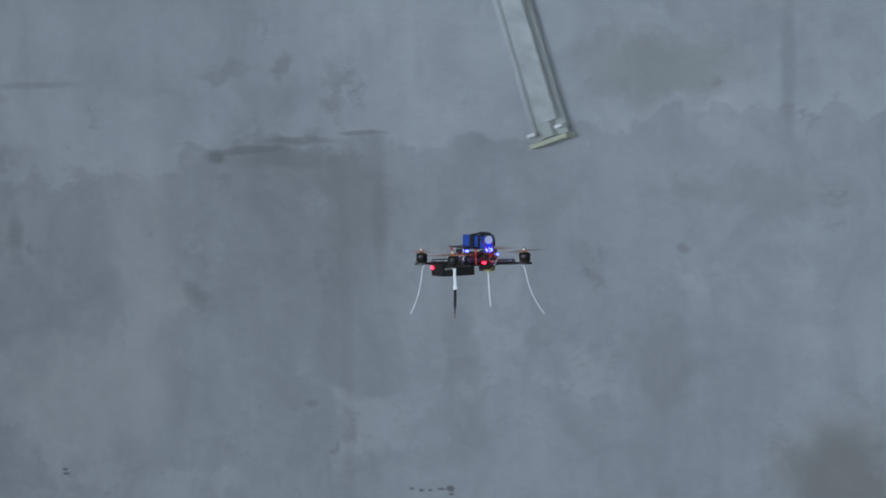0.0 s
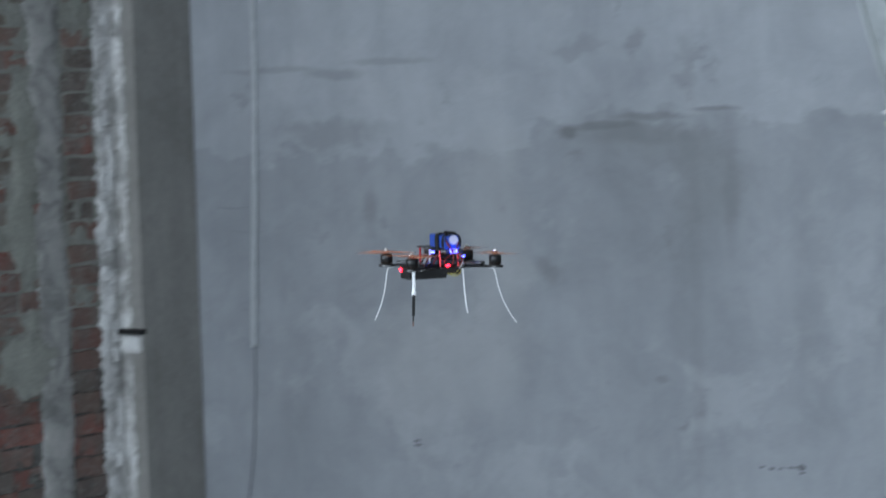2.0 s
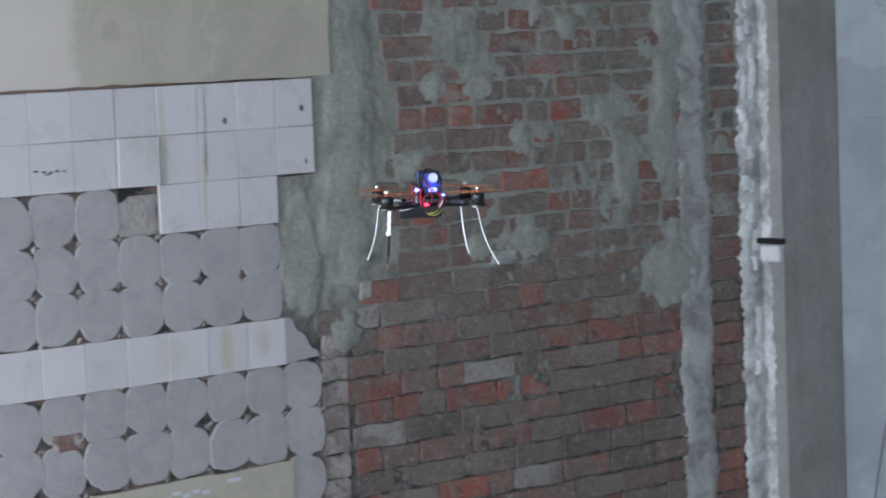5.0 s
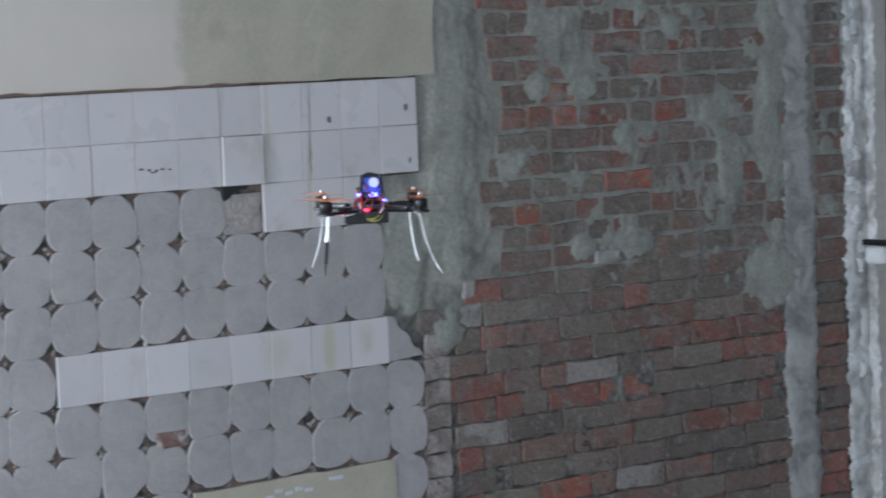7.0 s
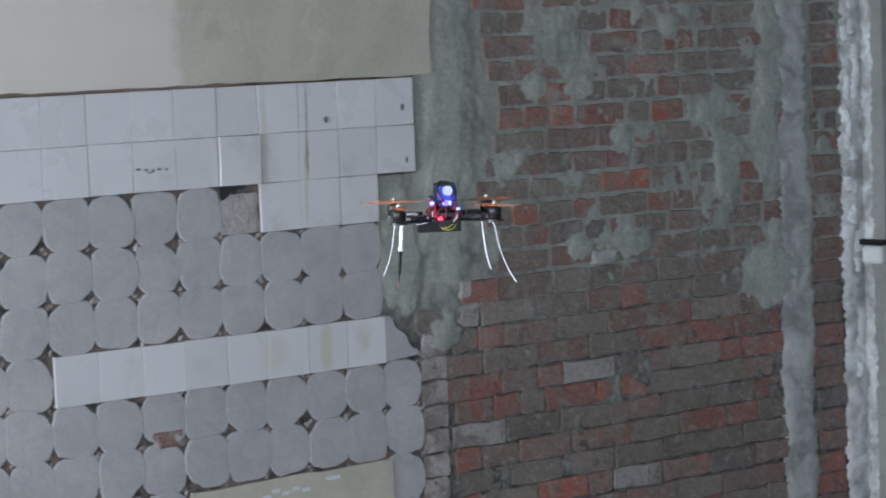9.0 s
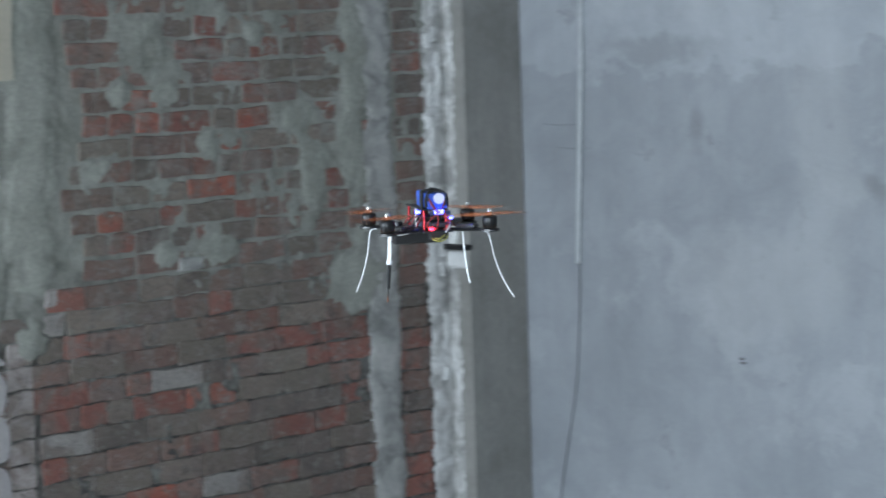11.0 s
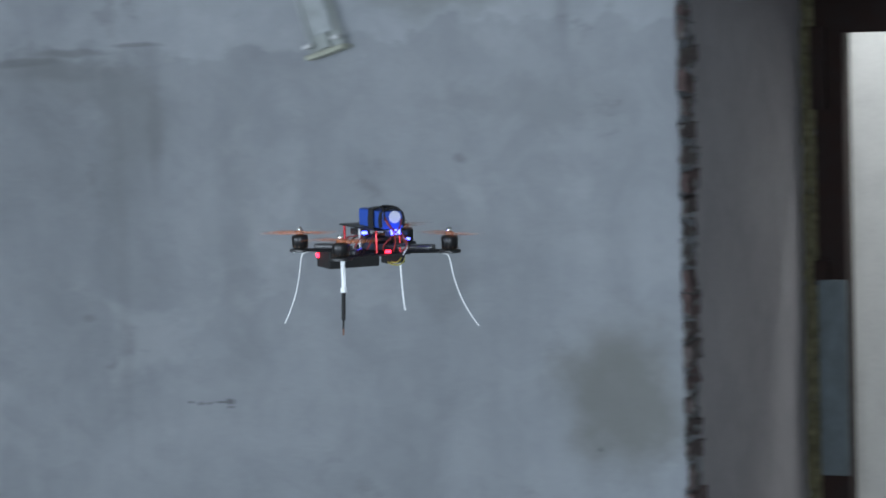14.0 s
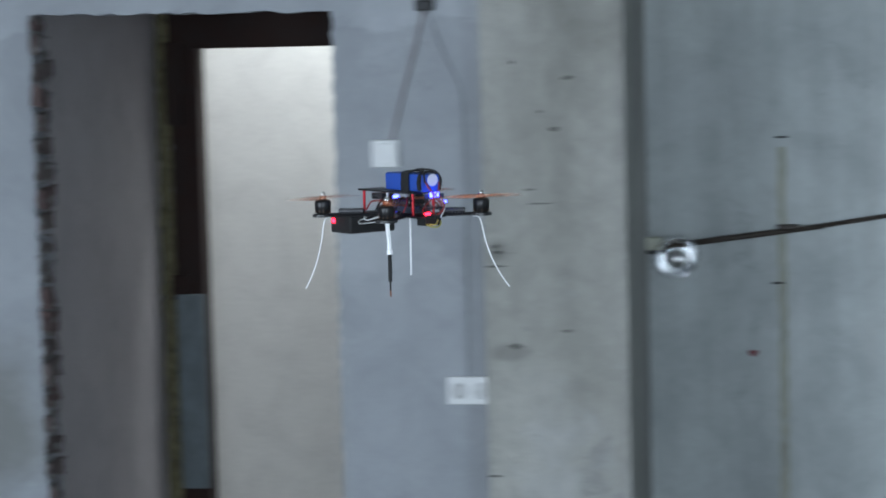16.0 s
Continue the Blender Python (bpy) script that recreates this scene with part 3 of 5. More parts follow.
for nm, spec, lb in [("back_room_wall", ((-1.4, 10.0, TOP / 2), (3.4, 0.1, TOP)), "cream painted wall of a lit room beyond"),
                     ("back_room_side", ((-3.05, 9.615, TOP / 2), (0.1, 0.66, TOP)), "cream painted side wall of the lit room"),
                     ("back_room_flank", ((0.25, 9.615, TOP / 2), (0.1, 0.66, TOP)), "cream painted side wall of the lit room")]:
    structure(boxes(nm, mat_cream, None, spec), lb, "wall")

door_1 = thing("door_1", "dark-stained wooden inner door frame set in yellowed foam", "door frame", "", "structure", pose(-1.65, YH, 0))
boxes("lintel", mat_wood, door_1, ((0.0, -0.02, 2.09), (1.10, 0.12, 0.33)), bev=0.006)
boxes("jamb", mat_wood, door_1, ((-0.495, -0.02, 0.97), (0.105, 0.12, 1.94)), bev=0.006)
boxes("jamb", mat_wood, door_1, ((0.495, -0.02, 0.97), (0.105, 0.12, 1.94)), bev=0.006)
boxes("hinge_block", mat_wood, door_1, ((-0.528, -0.095, 1.055), (0.055, 0.03, 0.09)), bev=0.004)
boxes("hinge_block", mat_wood, door_1, ((-0.528, -0.095, 1.80), (0.055, 0.03, 0.30)), bev=0.004)
bm = bmesh.new()
for i in range(140):
    z = 0.01 + (i // 2) * 0.0305
    row = -0.562 if i % 2 else -0.588
    vs = bmesh.ops.create_icosphere(bm, subdivisions=1, radius=rng.uniform(0.020, 0.030))["verts"]
    bmesh.ops.transform(bm, matrix=Matrix.Translation((row + rng.uniform(-0.005, 0.005), -0.062 + rng.uniform(-0.01, 0.01), z)) @ Matrix.Diagonal((0.75, 1.0, 1.25, 1)), verts=vs)
part("mounting_foam", bm, mat_foam, door_1, "lumpy yellowed mounting foam", True)
bm = bmesh.new()
box(bm, (-0.488, -0.105, 0.67), (0.105, 0.018, 0.72), 0.004)
box(bm, (-0.448, -0.118, 0.67), (0.012, 0.010, 0.70), 0.002)
box(bm, (-0.530, -0.118, 0.67), (0.010, 0.010, 0.70), 0.002)
part("cover_board", bm, mat_greyboard, door_1, "blue-grey board over the lower jamb")

# broken bricks and mortar in the doorway's cut edge
def cut_brick():
    bm = bmesh.new()
    box(bm, (0, 0, 0), (0.05, 0.13, rng.uniform(0.045, 0.068)), 0.008)
    for v in bm.verts:
        v.co += Vector((rng.uniform(-0.010, 0.010), rng.uniform(-0.004, 0.004), rng.uniform(-0.010, 0.010)))
    return mesh_of("cut_brick", bm, rng.choice((mat_cut, mat_cut, mat_cut_red)))


cut_bricks = [cut_brick() for _ in range(9)]
for i in range(27):
    piece("cut_brick", rng.choice(cut_bricks), wall_b, pose(SHUT_W - 0.012 + rng.uniform(-0.012, 0.008), YB + 0.080 + rng.uniform(-0.008, 0.004), 0.04 + i * 0.077,
                                                            rng.uniform(-9, 9), rng.uniform(-8, 8), rng.uniform(-9, 9)))
bm = bmesh.new()
for i in range(150):
    vs = bmesh.ops.create_icosphere(bm, subdivisions=1, radius=rng.uniform(0.006, 0.017))["verts"]
    bmesh.ops.transform(bm, matrix=Matrix.Translation((SHUT_W + rng.uniform(-0.004, 0.013), YB + rng.uniform(0.006, 0.15), rng.uniform(0.0, DOOR_TOP))) @ pose(0, 0, 0, rng.uniform(0, 90), rng.uniform(0, 90)) @ Matrix.Diagonal((0.8, 1.0, 1.5, 1)), verts=vs)
tagged(part("edge_crumbs", bm, mat_crumb_grey, wall_b, "grey plaster crumbs along the cut edge"), "", "", "", "stuff")

# ---------- west wall: base, tan paint, tiles, adhesive pads, bricks ----------
sy0, sy1 = SIDE_WINDOW[0] - SIDE_WINDOW[1] / 2, SIDE_WINDOW[0] + SIDE_WINDOW[1] / 2
wall_a = structure(boxes("wall_west", mat_mortar, None, ((XA - 0.19, (sy1 + 7.65) / 2, TOP / 2), (0.3, 7.65 - sy1, TOP)),
                         ((XA - 0.19, (sy0 - 3.65) / 2, TOP / 2), (0.3, sy0 + 3.65, TOP)), ((XA - 0.19, SIDE_WINDOW[0], 0.45), (0.3, SIDE_WINDOW[1], 0.9)),
                         ((XA - 0.19, SIDE_WINDOW[0], (2.6 + TOP) / 2), (0.3, SIDE_WINDOW[1], TOP - 2.6))),
                   "stripped wall of old bricks, smeared plaster and broken white tiles", "wall")


def slab_a(name, outline, mat, thick, label="", base=-0.014):
    bm = bmesh.new()
    prism(bm, outline, lambda u, v, w: (XA - 0.045 + w, u, v), thick + base + 0.045)
    return part(name, bm, mat, wall_a, label)


def lumpy(name, u0, u1, z0, z1, mat, thick, rag, label, nu=10, nz=40, flat=False, place=None):
    """A hand-thrown plaster strip: ragged outline, uneven face."""
    bm = bmesh.new()
    seed = Vector((u0 * 7, z0 * 3, 1.7))
    rows_v = []
    teeth = ((0.5, 5), (0.6, 19), (0.45, 55), (0.2, 130)) if flat else ((0.6, 6), (0.7, 23), (0.5, 61))
    for j in range(nz + 1):
        z = z0 + (z1 - z0) * j / nz
        l = u0 + rag * sum(k * noise.noise(Vector((0, z * q, u0 * 5))) for k, q in teeth)
        r = u1 + rag * sum(k * noise.noise(Vector((7, z * q, u1 * 5))) for k, q in teeth)
        line = []
        for i in range(nu + 1):
            u = l + (r - l) * i / nu
            h = thick * (0.7 + 0.6 * noise.noise(Vector((u * 14, z * 14, 2.0)) + seed) + 0.4 * noise.noise(Vector((u * 45, z * 45, 4.0)) + seed)) if 0 < i < nu and 0 < j < nz else -0.005
            if flat and h > 0:
                h = thick * (0.8 + 0.25 * noise.noise(Vector((u * 9, z * 9, 2.0)) + seed) + 0.15 * noise.noise(Vector((u * 40, z * 40, 4.0)) + seed)) * min(1.0, 0.25 + 0.25 * min(i, nu - i))
            line.append(bm.verts.new(place(h, u, z) if place else (XA + h, u, z)))
        rows_v.append(line)
    for a, b in zip(rows_v, rows_v[1:]):
        for i in range(nu):
            bm.faces.new((a[i], a[i + 1], b[i + 1], b[i]))
    return part(name, bm, mat, wall_a, label, True)


U_TILE, U_WHITE, P = 5.036, 3.674, 0.152
Z_TOP = 1.885
edge = ragged((5.125, TOP), (5.115, Z_TOP + 0.008), 12, 0.006)
slab_a("tan_plaster", [(0.5, TOP)] + edge + ragged((5.04, Z_TOP + 0.006), (0.5, Z_TOP + 0.006), 60, 0.004), mat_tan, 0.026, "old tan painted plaster above the tiles")
slab_a("mortar_bed", [(0.5, Z_TOP + 0.004), (5.05, Z_TOP + 0.004), (5.045, 1.575), (4.89, 1.572), (4.885, 1.0), (5.04, 0.95), (5.05, 0.0), (0.5, 0.0)], mat_bed, 0.012, "dark crumbled mortar bed behind the tiles")
slab_a("tan_patch", [(4.13, 0.0), (4.13, 0.655)] + ragged((4.13, 0.655), (4.90, 0.655), 14, 0.004) + [(4.90, 0.0)], mat_tan, 0.024, "patch of old tan plaster low on the wall")
bm = bmesh.new()
for u0, u1, dz in [(4.385, 4.42, 0.018), (4.42, 4.455, 0.034), (4.46, 4.49, 0.022), (4.50, 4.53, 0.030), (4.535, 4.57, 0.022), (4.63, 4.69, 0.045)]:
    box(bm, (XA + 0.0115, (u0 + u1) / 2, 0.585 + dz), (0.002, (u1 - u0) * 0.85, 0.012), 0, None)
part("chalk_mark", bm, mat_label, wall_a, "faint white chalk marks")

bm = bmesh.new()
box(bm, (0, 0, 0), (0.010, P - 0.0022, P - 0.0022), 0.0012)
tile_me = mesh_of("tile", bm, mat_tile)


slab_a("grout", [(2.15, Z_TOP - 2 * P + 0.003), (4.428, Z_TOP - 2 * P + 0.003), (4.428, Z_TOP - 3 * P + 0.003), (4.880, Z_TOP - 3 * P + 0.003), (4.880, Z_TOP - 2 * P + 0.003),
                (U_TILE - 0.003, Z_TOP - 2 * P + 0.003), (U_TILE - 0.003, Z_TOP - 0.003), (2.15, Z_TOP - 0.003)], mat_grout, 0.0222, "greyish grout between the tiles")
slab_a("grout", [(U_WHITE + 0.003, 0.974), (U_WHITE + 8 * P - 0.003, 0.974), (U_WHITE + 8 * P - 0.003, 0.9706 + P - 0.003), (U_WHITE + 0.003, 0.9706 + P - 0.003)], mat_grout, 0.0222, "greyish grout between the tiles")


def tile(u, z, lift=0.0, tip=0.0):
    piece("tile", tile_me, wall_a, pose(XA + 0.006 + lift + rng.uniform(-0.0012, 0.0012), u + rng.uniform(-0.0008, 0.0008), z + rng.uniform(-0.0008, 0.0008),
                                        tip + rng.uniform(-0.4, 0.4), rng.uniform(-0.5, 0.5), rng.uniform(-0.5, 0.5)))


for row in range(2):
    for c in range(19):
        u = U_TILE - P * (c + 0.5)
        proud = row == 1 and abs(u - 4.352) < 0.07
        tile(u, Z_TOP - P * (row + 0.5), 0.012 if proud else 0.0, -0.8 if proud else 0.0)
for c in range(3):
    tile(4.426 + P * (c + 0.5), Z_TOP - P * 2.5)
for c in range(8):
    tile(U_WHITE + P * (c + 0.5), 0.9706 + P / 2)


def pad_mesh():
    """A dab of tile adhesive squeezed to a rounded square, slightly domed, with an uneven rim."""
    bm = bmesh.new()
    n, e = 28, rng.uniform(2.3, 4.6)
    ph = rng.uniform(0, 6)
    chip = rng.choice((0.0, 0.0, 0.6, 1.4))
    rings = []
    for f, h in ((1.0, 0.0), (0.99, 0.006), (0.955, 0.0085), (0.55, 0.0092)):
        ring = []
        for i in range(n):
            a = 2 * math.pi * i / n
            c, s = math.cos(a), math.sin(a)
            r = (abs(c) ** e + abs(s) ** e) ** (-1 / e) * P * 0.53 * f * (1 + 0.028 * math.sin(3 * a + ph) + 0.018 * math.sin(7 * a + 2 * ph) + 0.016 * math.sin(11 * a - ph) - chip * max(0.0, math.cos(a - 0.785) - 0.86))
            ring.append(bm.verts.new((h, r * c, r * s)))
        rings.append(ring)
    for a, b in zip(rings, rings[1:]):
        for i in range(n):
            bm.faces.new((a[i], a[(i + 1) % n], b[(i + 1) % n], b[i]))
    bm.faces.new(rings[-1])
    return mesh_of("adhesive_pad", bm, mat_pad, False)


pads = [pad_mesh() for _ in range(22)]


def pad(u, z):
    piece("adhesive_pad", rng.choice(pads), wall_a, pose(XA - 0.003 + rng.uniform(-0.002, 0.001), u + rng.uniform(-0.003, 0.003), z + rng.uniform(-0.003, 0.003), rng.choice((0, 90, 180, 270)) + rng.uniform(-4, 4)))


for row in range(10):
    z = 1.58 - P * (row + 0.5) if row < 3 else 1.1226 - P * (row - 3 + 0.5)
    right = (4.276, 4.885, 4.885, U_WHITE, 5.033, 5.033, 5.033, 5.033, 5.033, 5.033)[row]
    for c in range(18):
        u = right - P * (c + 0.5)
        if u < 2.3 or (row >= 6 and 4.13 < u < 4.90):
            continue
        pad(u, z)

for u, z, w, h in ((4.685, 1.765, 0.014, 0.02), (4.99, 1.79, 0.018, 0.022), (3.99, 1.652, 0.018, 0.009), (4.018, 1.648, 0.016, 0.008), (4.042, 1.645, 0.013, 0.010), (4.064, 1.648, 0.014, 0.008), (4.09, 1.646, 0.011, 0.007), (4.03, 1.640, 0.02, 0.005), (5.0, 1.62, 0.01, 0.02)):
    bm = bmesh.new()
    prism(bm, [(u + w / 2 * math.cos(i * math.tau / 10) * rng.uniform(0.7, 1.2), z + h / 2 * math.sin(i * math.tau / 10) * rng.uniform(0.7, 1.2)) for i in range(10)],
          lambda a, b, c: (XA + 0.0105 + c, a, b), 0.003)
    part("tile_nick", bm, mat_stain, wall_a, "dark nick in the glaze")
slab_a("brown_edge", ragged((0.6, Z_TOP + 0.001), (4.75, Z_TOP + 0.002), 60, 0.002) + ragged((4.4, Z_TOP + 0.009), (0.6, Z_TOP + 0.014), 60, 0.004), mat_brownline, 0.030, "thin brown line of bare plaster")
# not hollow: a thin plate whose dark colour paints the hole's shade
slab_a("gap", [(4.285, 1.585), (4.285, 1.535)] + ragged((4.285, 1.535), (4.375, 1.575), 7, 0.008) + [(4.375, 1.585)], mat_hole, 0.0165, "near-black plate for the shaded gap behind the lifted tile")

# crumbled mortar in the hole below the lifted tile
lumpy("crumbled_mortar", 4.275, 4.43, 1.425, 1.56, mat_pale, 0.004, 0.02, "crumbled mortar where a tile fell off", 10, 8)

# the bond, course by course from below: where it starts, then each brick's clay and size (1 header, 2 cut, 3 stretcher)
COURSES = [
    (5.17, "r1 g3 o3 b1 w3 r3 d3"), (5.17, "d3 g3 g3 g3 d3 d2"), (5.17, "r1 b2 b3 b1 r2 g3 r3 r2"), (5.16, "w3 d3 g3 b3 d3 d3"), (5.18, "r2 r1 g1 r3 o3 g3 g3"),
    (5.14, "r3 b2 o1 w3 d1 b2 g3 r1"), (5.14, "b2 g3 b3 g3 r3 r3"), (5.17, "g1 r1 b3 g3 b3 r2 g3"), (5.02, "g2 w1 g3 g3 b2 r1 g3 g3"), (5.22, "r2 b3 g2 g2 b2 g3 b3"),
    (5.37, "b3 b3 g3 b3 g2 b3"), (5.38, "g1 r1 d2 d1 r1 g2 b3 b3"), (5.33, "b1 o1 g2 r1 g3 r1 r1 b3 r1"), (5.29, "b3 g2 g2 o3 b3 g1 r3"), (5.33, "g1 r2 d1 b2 r1 g1 b2 g2 b3"),
    (5.37, "g3 b3 b2 r1 g3 g3"), (5.40, "r1 r1 o1 r3 g1 o2 g1 g1 r1 g1"), (5.40, "b2 o2 g2 g3 r1 b2 g3"), (5.36, "b1 b1 b2 b3 r3 g2 g3"), (5.34, "b3 g3 r3 g1 r2 g1 r3"),
    (5.33, "g1 b1 b1 g3 r2 g1 g1 r1 g3"), (5.30, "r3 b3 b2 g3 g3 b3"),
]
Z_COURSE, RISE = 0.413, 0.0799
SIZES = {"1": 0.113, "2": 0.162, "3": 0.235}


def brick_mesh(ln, mt, h):
    """A worn brick, its face to +x: chipped corners, soft arrises."""
    bm = bmesh.new()
    a = ln / 2
    c = rng.uniform(0.004, 0.011)
    outline = [(-a + c, -h), (-a * 0.3, -h), (a * 0.4, -h), (a - c, -h), (a, -h + c), (a, h - c), (a - c, h), (a * 0.3, h), (-a * 0.4, h), (-a + c, h), (-a, h - c), (-a, -h + c)]
    outline = [(u + rng.uniform(-0.0055, 0.0055), v + rng.uniform(-0.005, 0.005)) for u, v in outline]
    rings = [[bm.verts.new((x, u * k, v * k2)) for u, v in outline] for x, k, k2 in ((-0.05, 1.0, 1.0), (-0.0035, 1.0, 1.0), (rng.uniform(-0.001, 0.0005), 1 - 0.006 / ln, 0.93))]
    for lo, hi in zip(rings, rings[1:]):
        for i in range(12):
            bm.faces.new((lo[i], lo[(i + 1) % 12], hi[(i + 1) % 12], hi[i]))
    bm.faces.new(rings[-1])
    return mesh_of("brick", bm, mt)


brick_meshes = {(t, n, low): [brick_mesh(SIZES[n] - (0.004 if low else 0.010), BRICK_TONES[t], 0.0375 if low else 0.034) for _ in range(4)]
                for t in BRICK_TONES for n in SIZES for low in (True, False)}


def lay(token, u, z):
    piece("brick", rng.choice(brick_meshes[token[0], token[1], z < 1.2]), wall_a,
          pose(XA + rng.uniform(-0.003, 0.0025), u + SIZES[token[1]] / 2, z, rng.uniform(-1.2, 1.2), rng.uniform(-1.5, 1.5), rng.uniform(-0.8, 0.8)))


for k in range(-3, 27):
    z = Z_COURSE + RISE * k + 0.036 + rng.uniform(-0.002, 0.002)
    if 0 <= k < len(COURSES):
        u, bond = COURSES[k]
        bond = bond.split()
    else:
        u, bond = 5.17 + (0.0, 0.12, 0.05)[k % 3], []
    while u < 6.66:
        token = bond.pop(0) if bond else rng.choice("bgbrg") + rng.choice("332")
        lay(token, u, z)
        u += SIZES[token[1]]
    lay(rng.choice("bbrdr") + "2", 6.895 + rng.uniform(-0.015, 0.01), z)
    if k < 8:
        lay("p1", 5.037 + rng.uniform(-0.008, 0.004), z)

# cement thrown over the bricks: where it lies thick (u, z, half width, half height, weight)
THROWN = [
    (5.17, 1.75, 0.13, 0.75, 1.5), (4.97, 1.33, 0.10, 0.22, 2.0), (5.14, 1.40, 0.20, 0.13, 1.4), (5.55, 1.83, 0.10, 0.06, 0.8), (6.36, 1.72, 0.13, 0.11, 1.1), (6.45, 1.52, 0.08, 0.16, 0.9),
    (6.66, 1.09, 0.22, 0.13, 1.6), (5.72, 1.52, 0.08, 0.07, 0.9), (5.78, 1.81, 0.10, 0.05, 0.8), (5.99, 1.27, 0.12, 0.06, 1.0), (5.72, 1.28, 0.08, 0.05, 0.8), (6.68, 1.75, 0.10, 0.6, 1.0),
    (5.14, 1.04, 0.10, 0.07, 0.9), (5.95, 1.64, 0.05, 0.07, 0.8), (6.58, 1.92, 0.12, 0.08, 0.8), (6.18, 2.02, 0.06, 0.05, 0.9), (5.50, 1.60, 0.12, 0.07, 0.7), (6.97, 1.32, 0.09, 0.10, 0.8),
]


def mortar_sheet():
    """The joints and smears as one uneven skin: it lies behind the bricks' faces in the joints and rises over them where cement was thrown."""
    u0, u1, z0, z1, step = 4.88, 7.18, 0.10, 2.60, 0.0075
    nu, nz = int((u1 - u0) / step), int((z1 - z0) / step)
    verts, faces = [], []
    for j in range(nz + 1):
        z = z0 + j * step
        for i in range(nu + 1):
            u = u0 + i * step
            p = Vector((u, z, 3.3))
            n = 0.75 * noise.noise(p * 5.0) + 0.6 * noise.noise(p * 13.0) + 0.4 * noise.noise(p * 34.0)
            zed = z + 0.10 * noise.noise(p * 4.0)
            old = min(1.0, max(0.0, (1.18 - zed) / 0.25))
            heap = max((w * max(0.0, 1.15 - math.hypot((u - cu) / ru, (z - cz) / rz)) for cu, cz, ru, rz, w in THROWN))
            c = min(1.0, max(-0.7, -0.27 - 0.35 * old + n + 1.5 * heap))
            h = (0.0078 if c > 0 else 0.009 + 0.003 * old) * c - 0.0018 + 0.0009 * noise.noise(p * 55.0)
            if u < 5.045 + 0.012 * noise.noise(p * 18.0) and not 0.985 < z < 1.59:
                h = -0.03
            verts.append((XA + h, u, z))
    for j in range(nz):
        for i in range(nu):
            a = j * (nu + 1) + i
            faces.append((a, a + 1, a + nu + 2, a + nu + 1))
    me = bpy.data.meshes.new("mortar")
    me.from_pydata(verts, [], faces)
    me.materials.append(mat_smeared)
    me.polygons.foreach_set("use_smooth", [True] * len(faces))
    ob = new("mortar", me)
    ob.parent = wall_a
    tagged(ob, "grey cement smeared over joints and bricks")


mortar_sheet()

lumpy("plaster_strip", 6.71, 6.885, 1.05, TOP, mat_strip, 0.007, 0.040, "rough light grey plaster strip", 12, 480, True)
lumpy("plaster_strip", 6.715, 6.895, 0.0, 1.12, mat_strip, 0.008, 0.024, "rough light grey plaster strip", 12, 240, True)
lumpy("plaster_strip", 7.05, 7.21, 0.0, TOP, mat_white, 0.009, 0.038, "rough white plaster strip beside the column", 12, 480, True)
lumpy("plaster_patch", 5.79, 5.92, 1.21, 1.262, mat_strip, 0.005, 0.022, "white plaster daub on a brick", 10, 8)
lumpy("plaster_patch", 5.205, 5.262, 1.145, 1.21, mat_pale, 0.006, 0.014, "white plaster daub on a brick", 8, 8)
slab_a("plaster_wedge", [(4.885, 1.122), (4.905, 1.122)] + ragged((4.905, 1.122), (5.025, 0.985), 9, 0.008) + [(4.885, 0.975)], mat_pad, 0.024, "flat wedge of tile adhesive")

lumpy("plaster_strip", XA + 0.004, XA + 0.058, 0.0, TOP, mat_white, 0.006, 0.028, "white plaster smeared onto the column's return", 8, 400, True, lambda h, u, z: (u, 7.165 - h, z))
for i in range(26):
    z = rng.uniform(0.35, 2.35)
    w, h, u = rng.uniform(0.04, 0.09), rng.uniform(0.03, 0.14), 7.045 + rng.uniform(0.0, 0.06)
    lumpy("plaster_daub", u, u + w, z, z + h, mat_bright, 0.017, 0.030, "bright white plaster daub", 6, 8, True)
lumpy("broken_patch", 4.00, 4.12, 0.80, 0.86, mat_broken, 0.009, 0.030, "broken brick showing between the pads", 12, 10)

# crumbs of mortar in the gaps between the pads
bm = bmesh.new()
for row in (1.276, 1.43, 1.1226, 0.9706, 0.8186, 0.6666):
    for c in range(17):
        u = (4.885 if row > 1.0 else 5.033) - P * c
        for n in range(rng.randrange(1, 4)):
            vs = bmesh.ops.create_icosphere(bm, subdivisions=1, radius=rng.uniform(0.004, 0.011))["verts"]
            bmesh.ops.transform(bm, matrix=Matrix.Translation((XA - 0.001, u + rng.uniform(-0.014, 0.014), row + rng.uniform(-0.014, 0.010))) @ pose(0, 0, 0, rng.uniform(0, 90)) @ Matrix.Diagonal((0.6, 1.4, 0.8, 1)), verts=vs)
crumbs = part("mortar_crumbs", bm, mat_crumb, wall_a, "brown and grey mortar crumbs")
tagged(crumbs, "", "", "", "stuff")

# corner column, proud of the west wall
bm = bmesh.new()
box(bm, (XA + 0.05, (7.165 + YB - 0.002) / 2, TOP / 2), (0.12, YB - 0.002 - 7.165, TOP), 0.006)
structure(part("column", bm, mat_column), "grey concrete corner column beside the brick wall", "column")


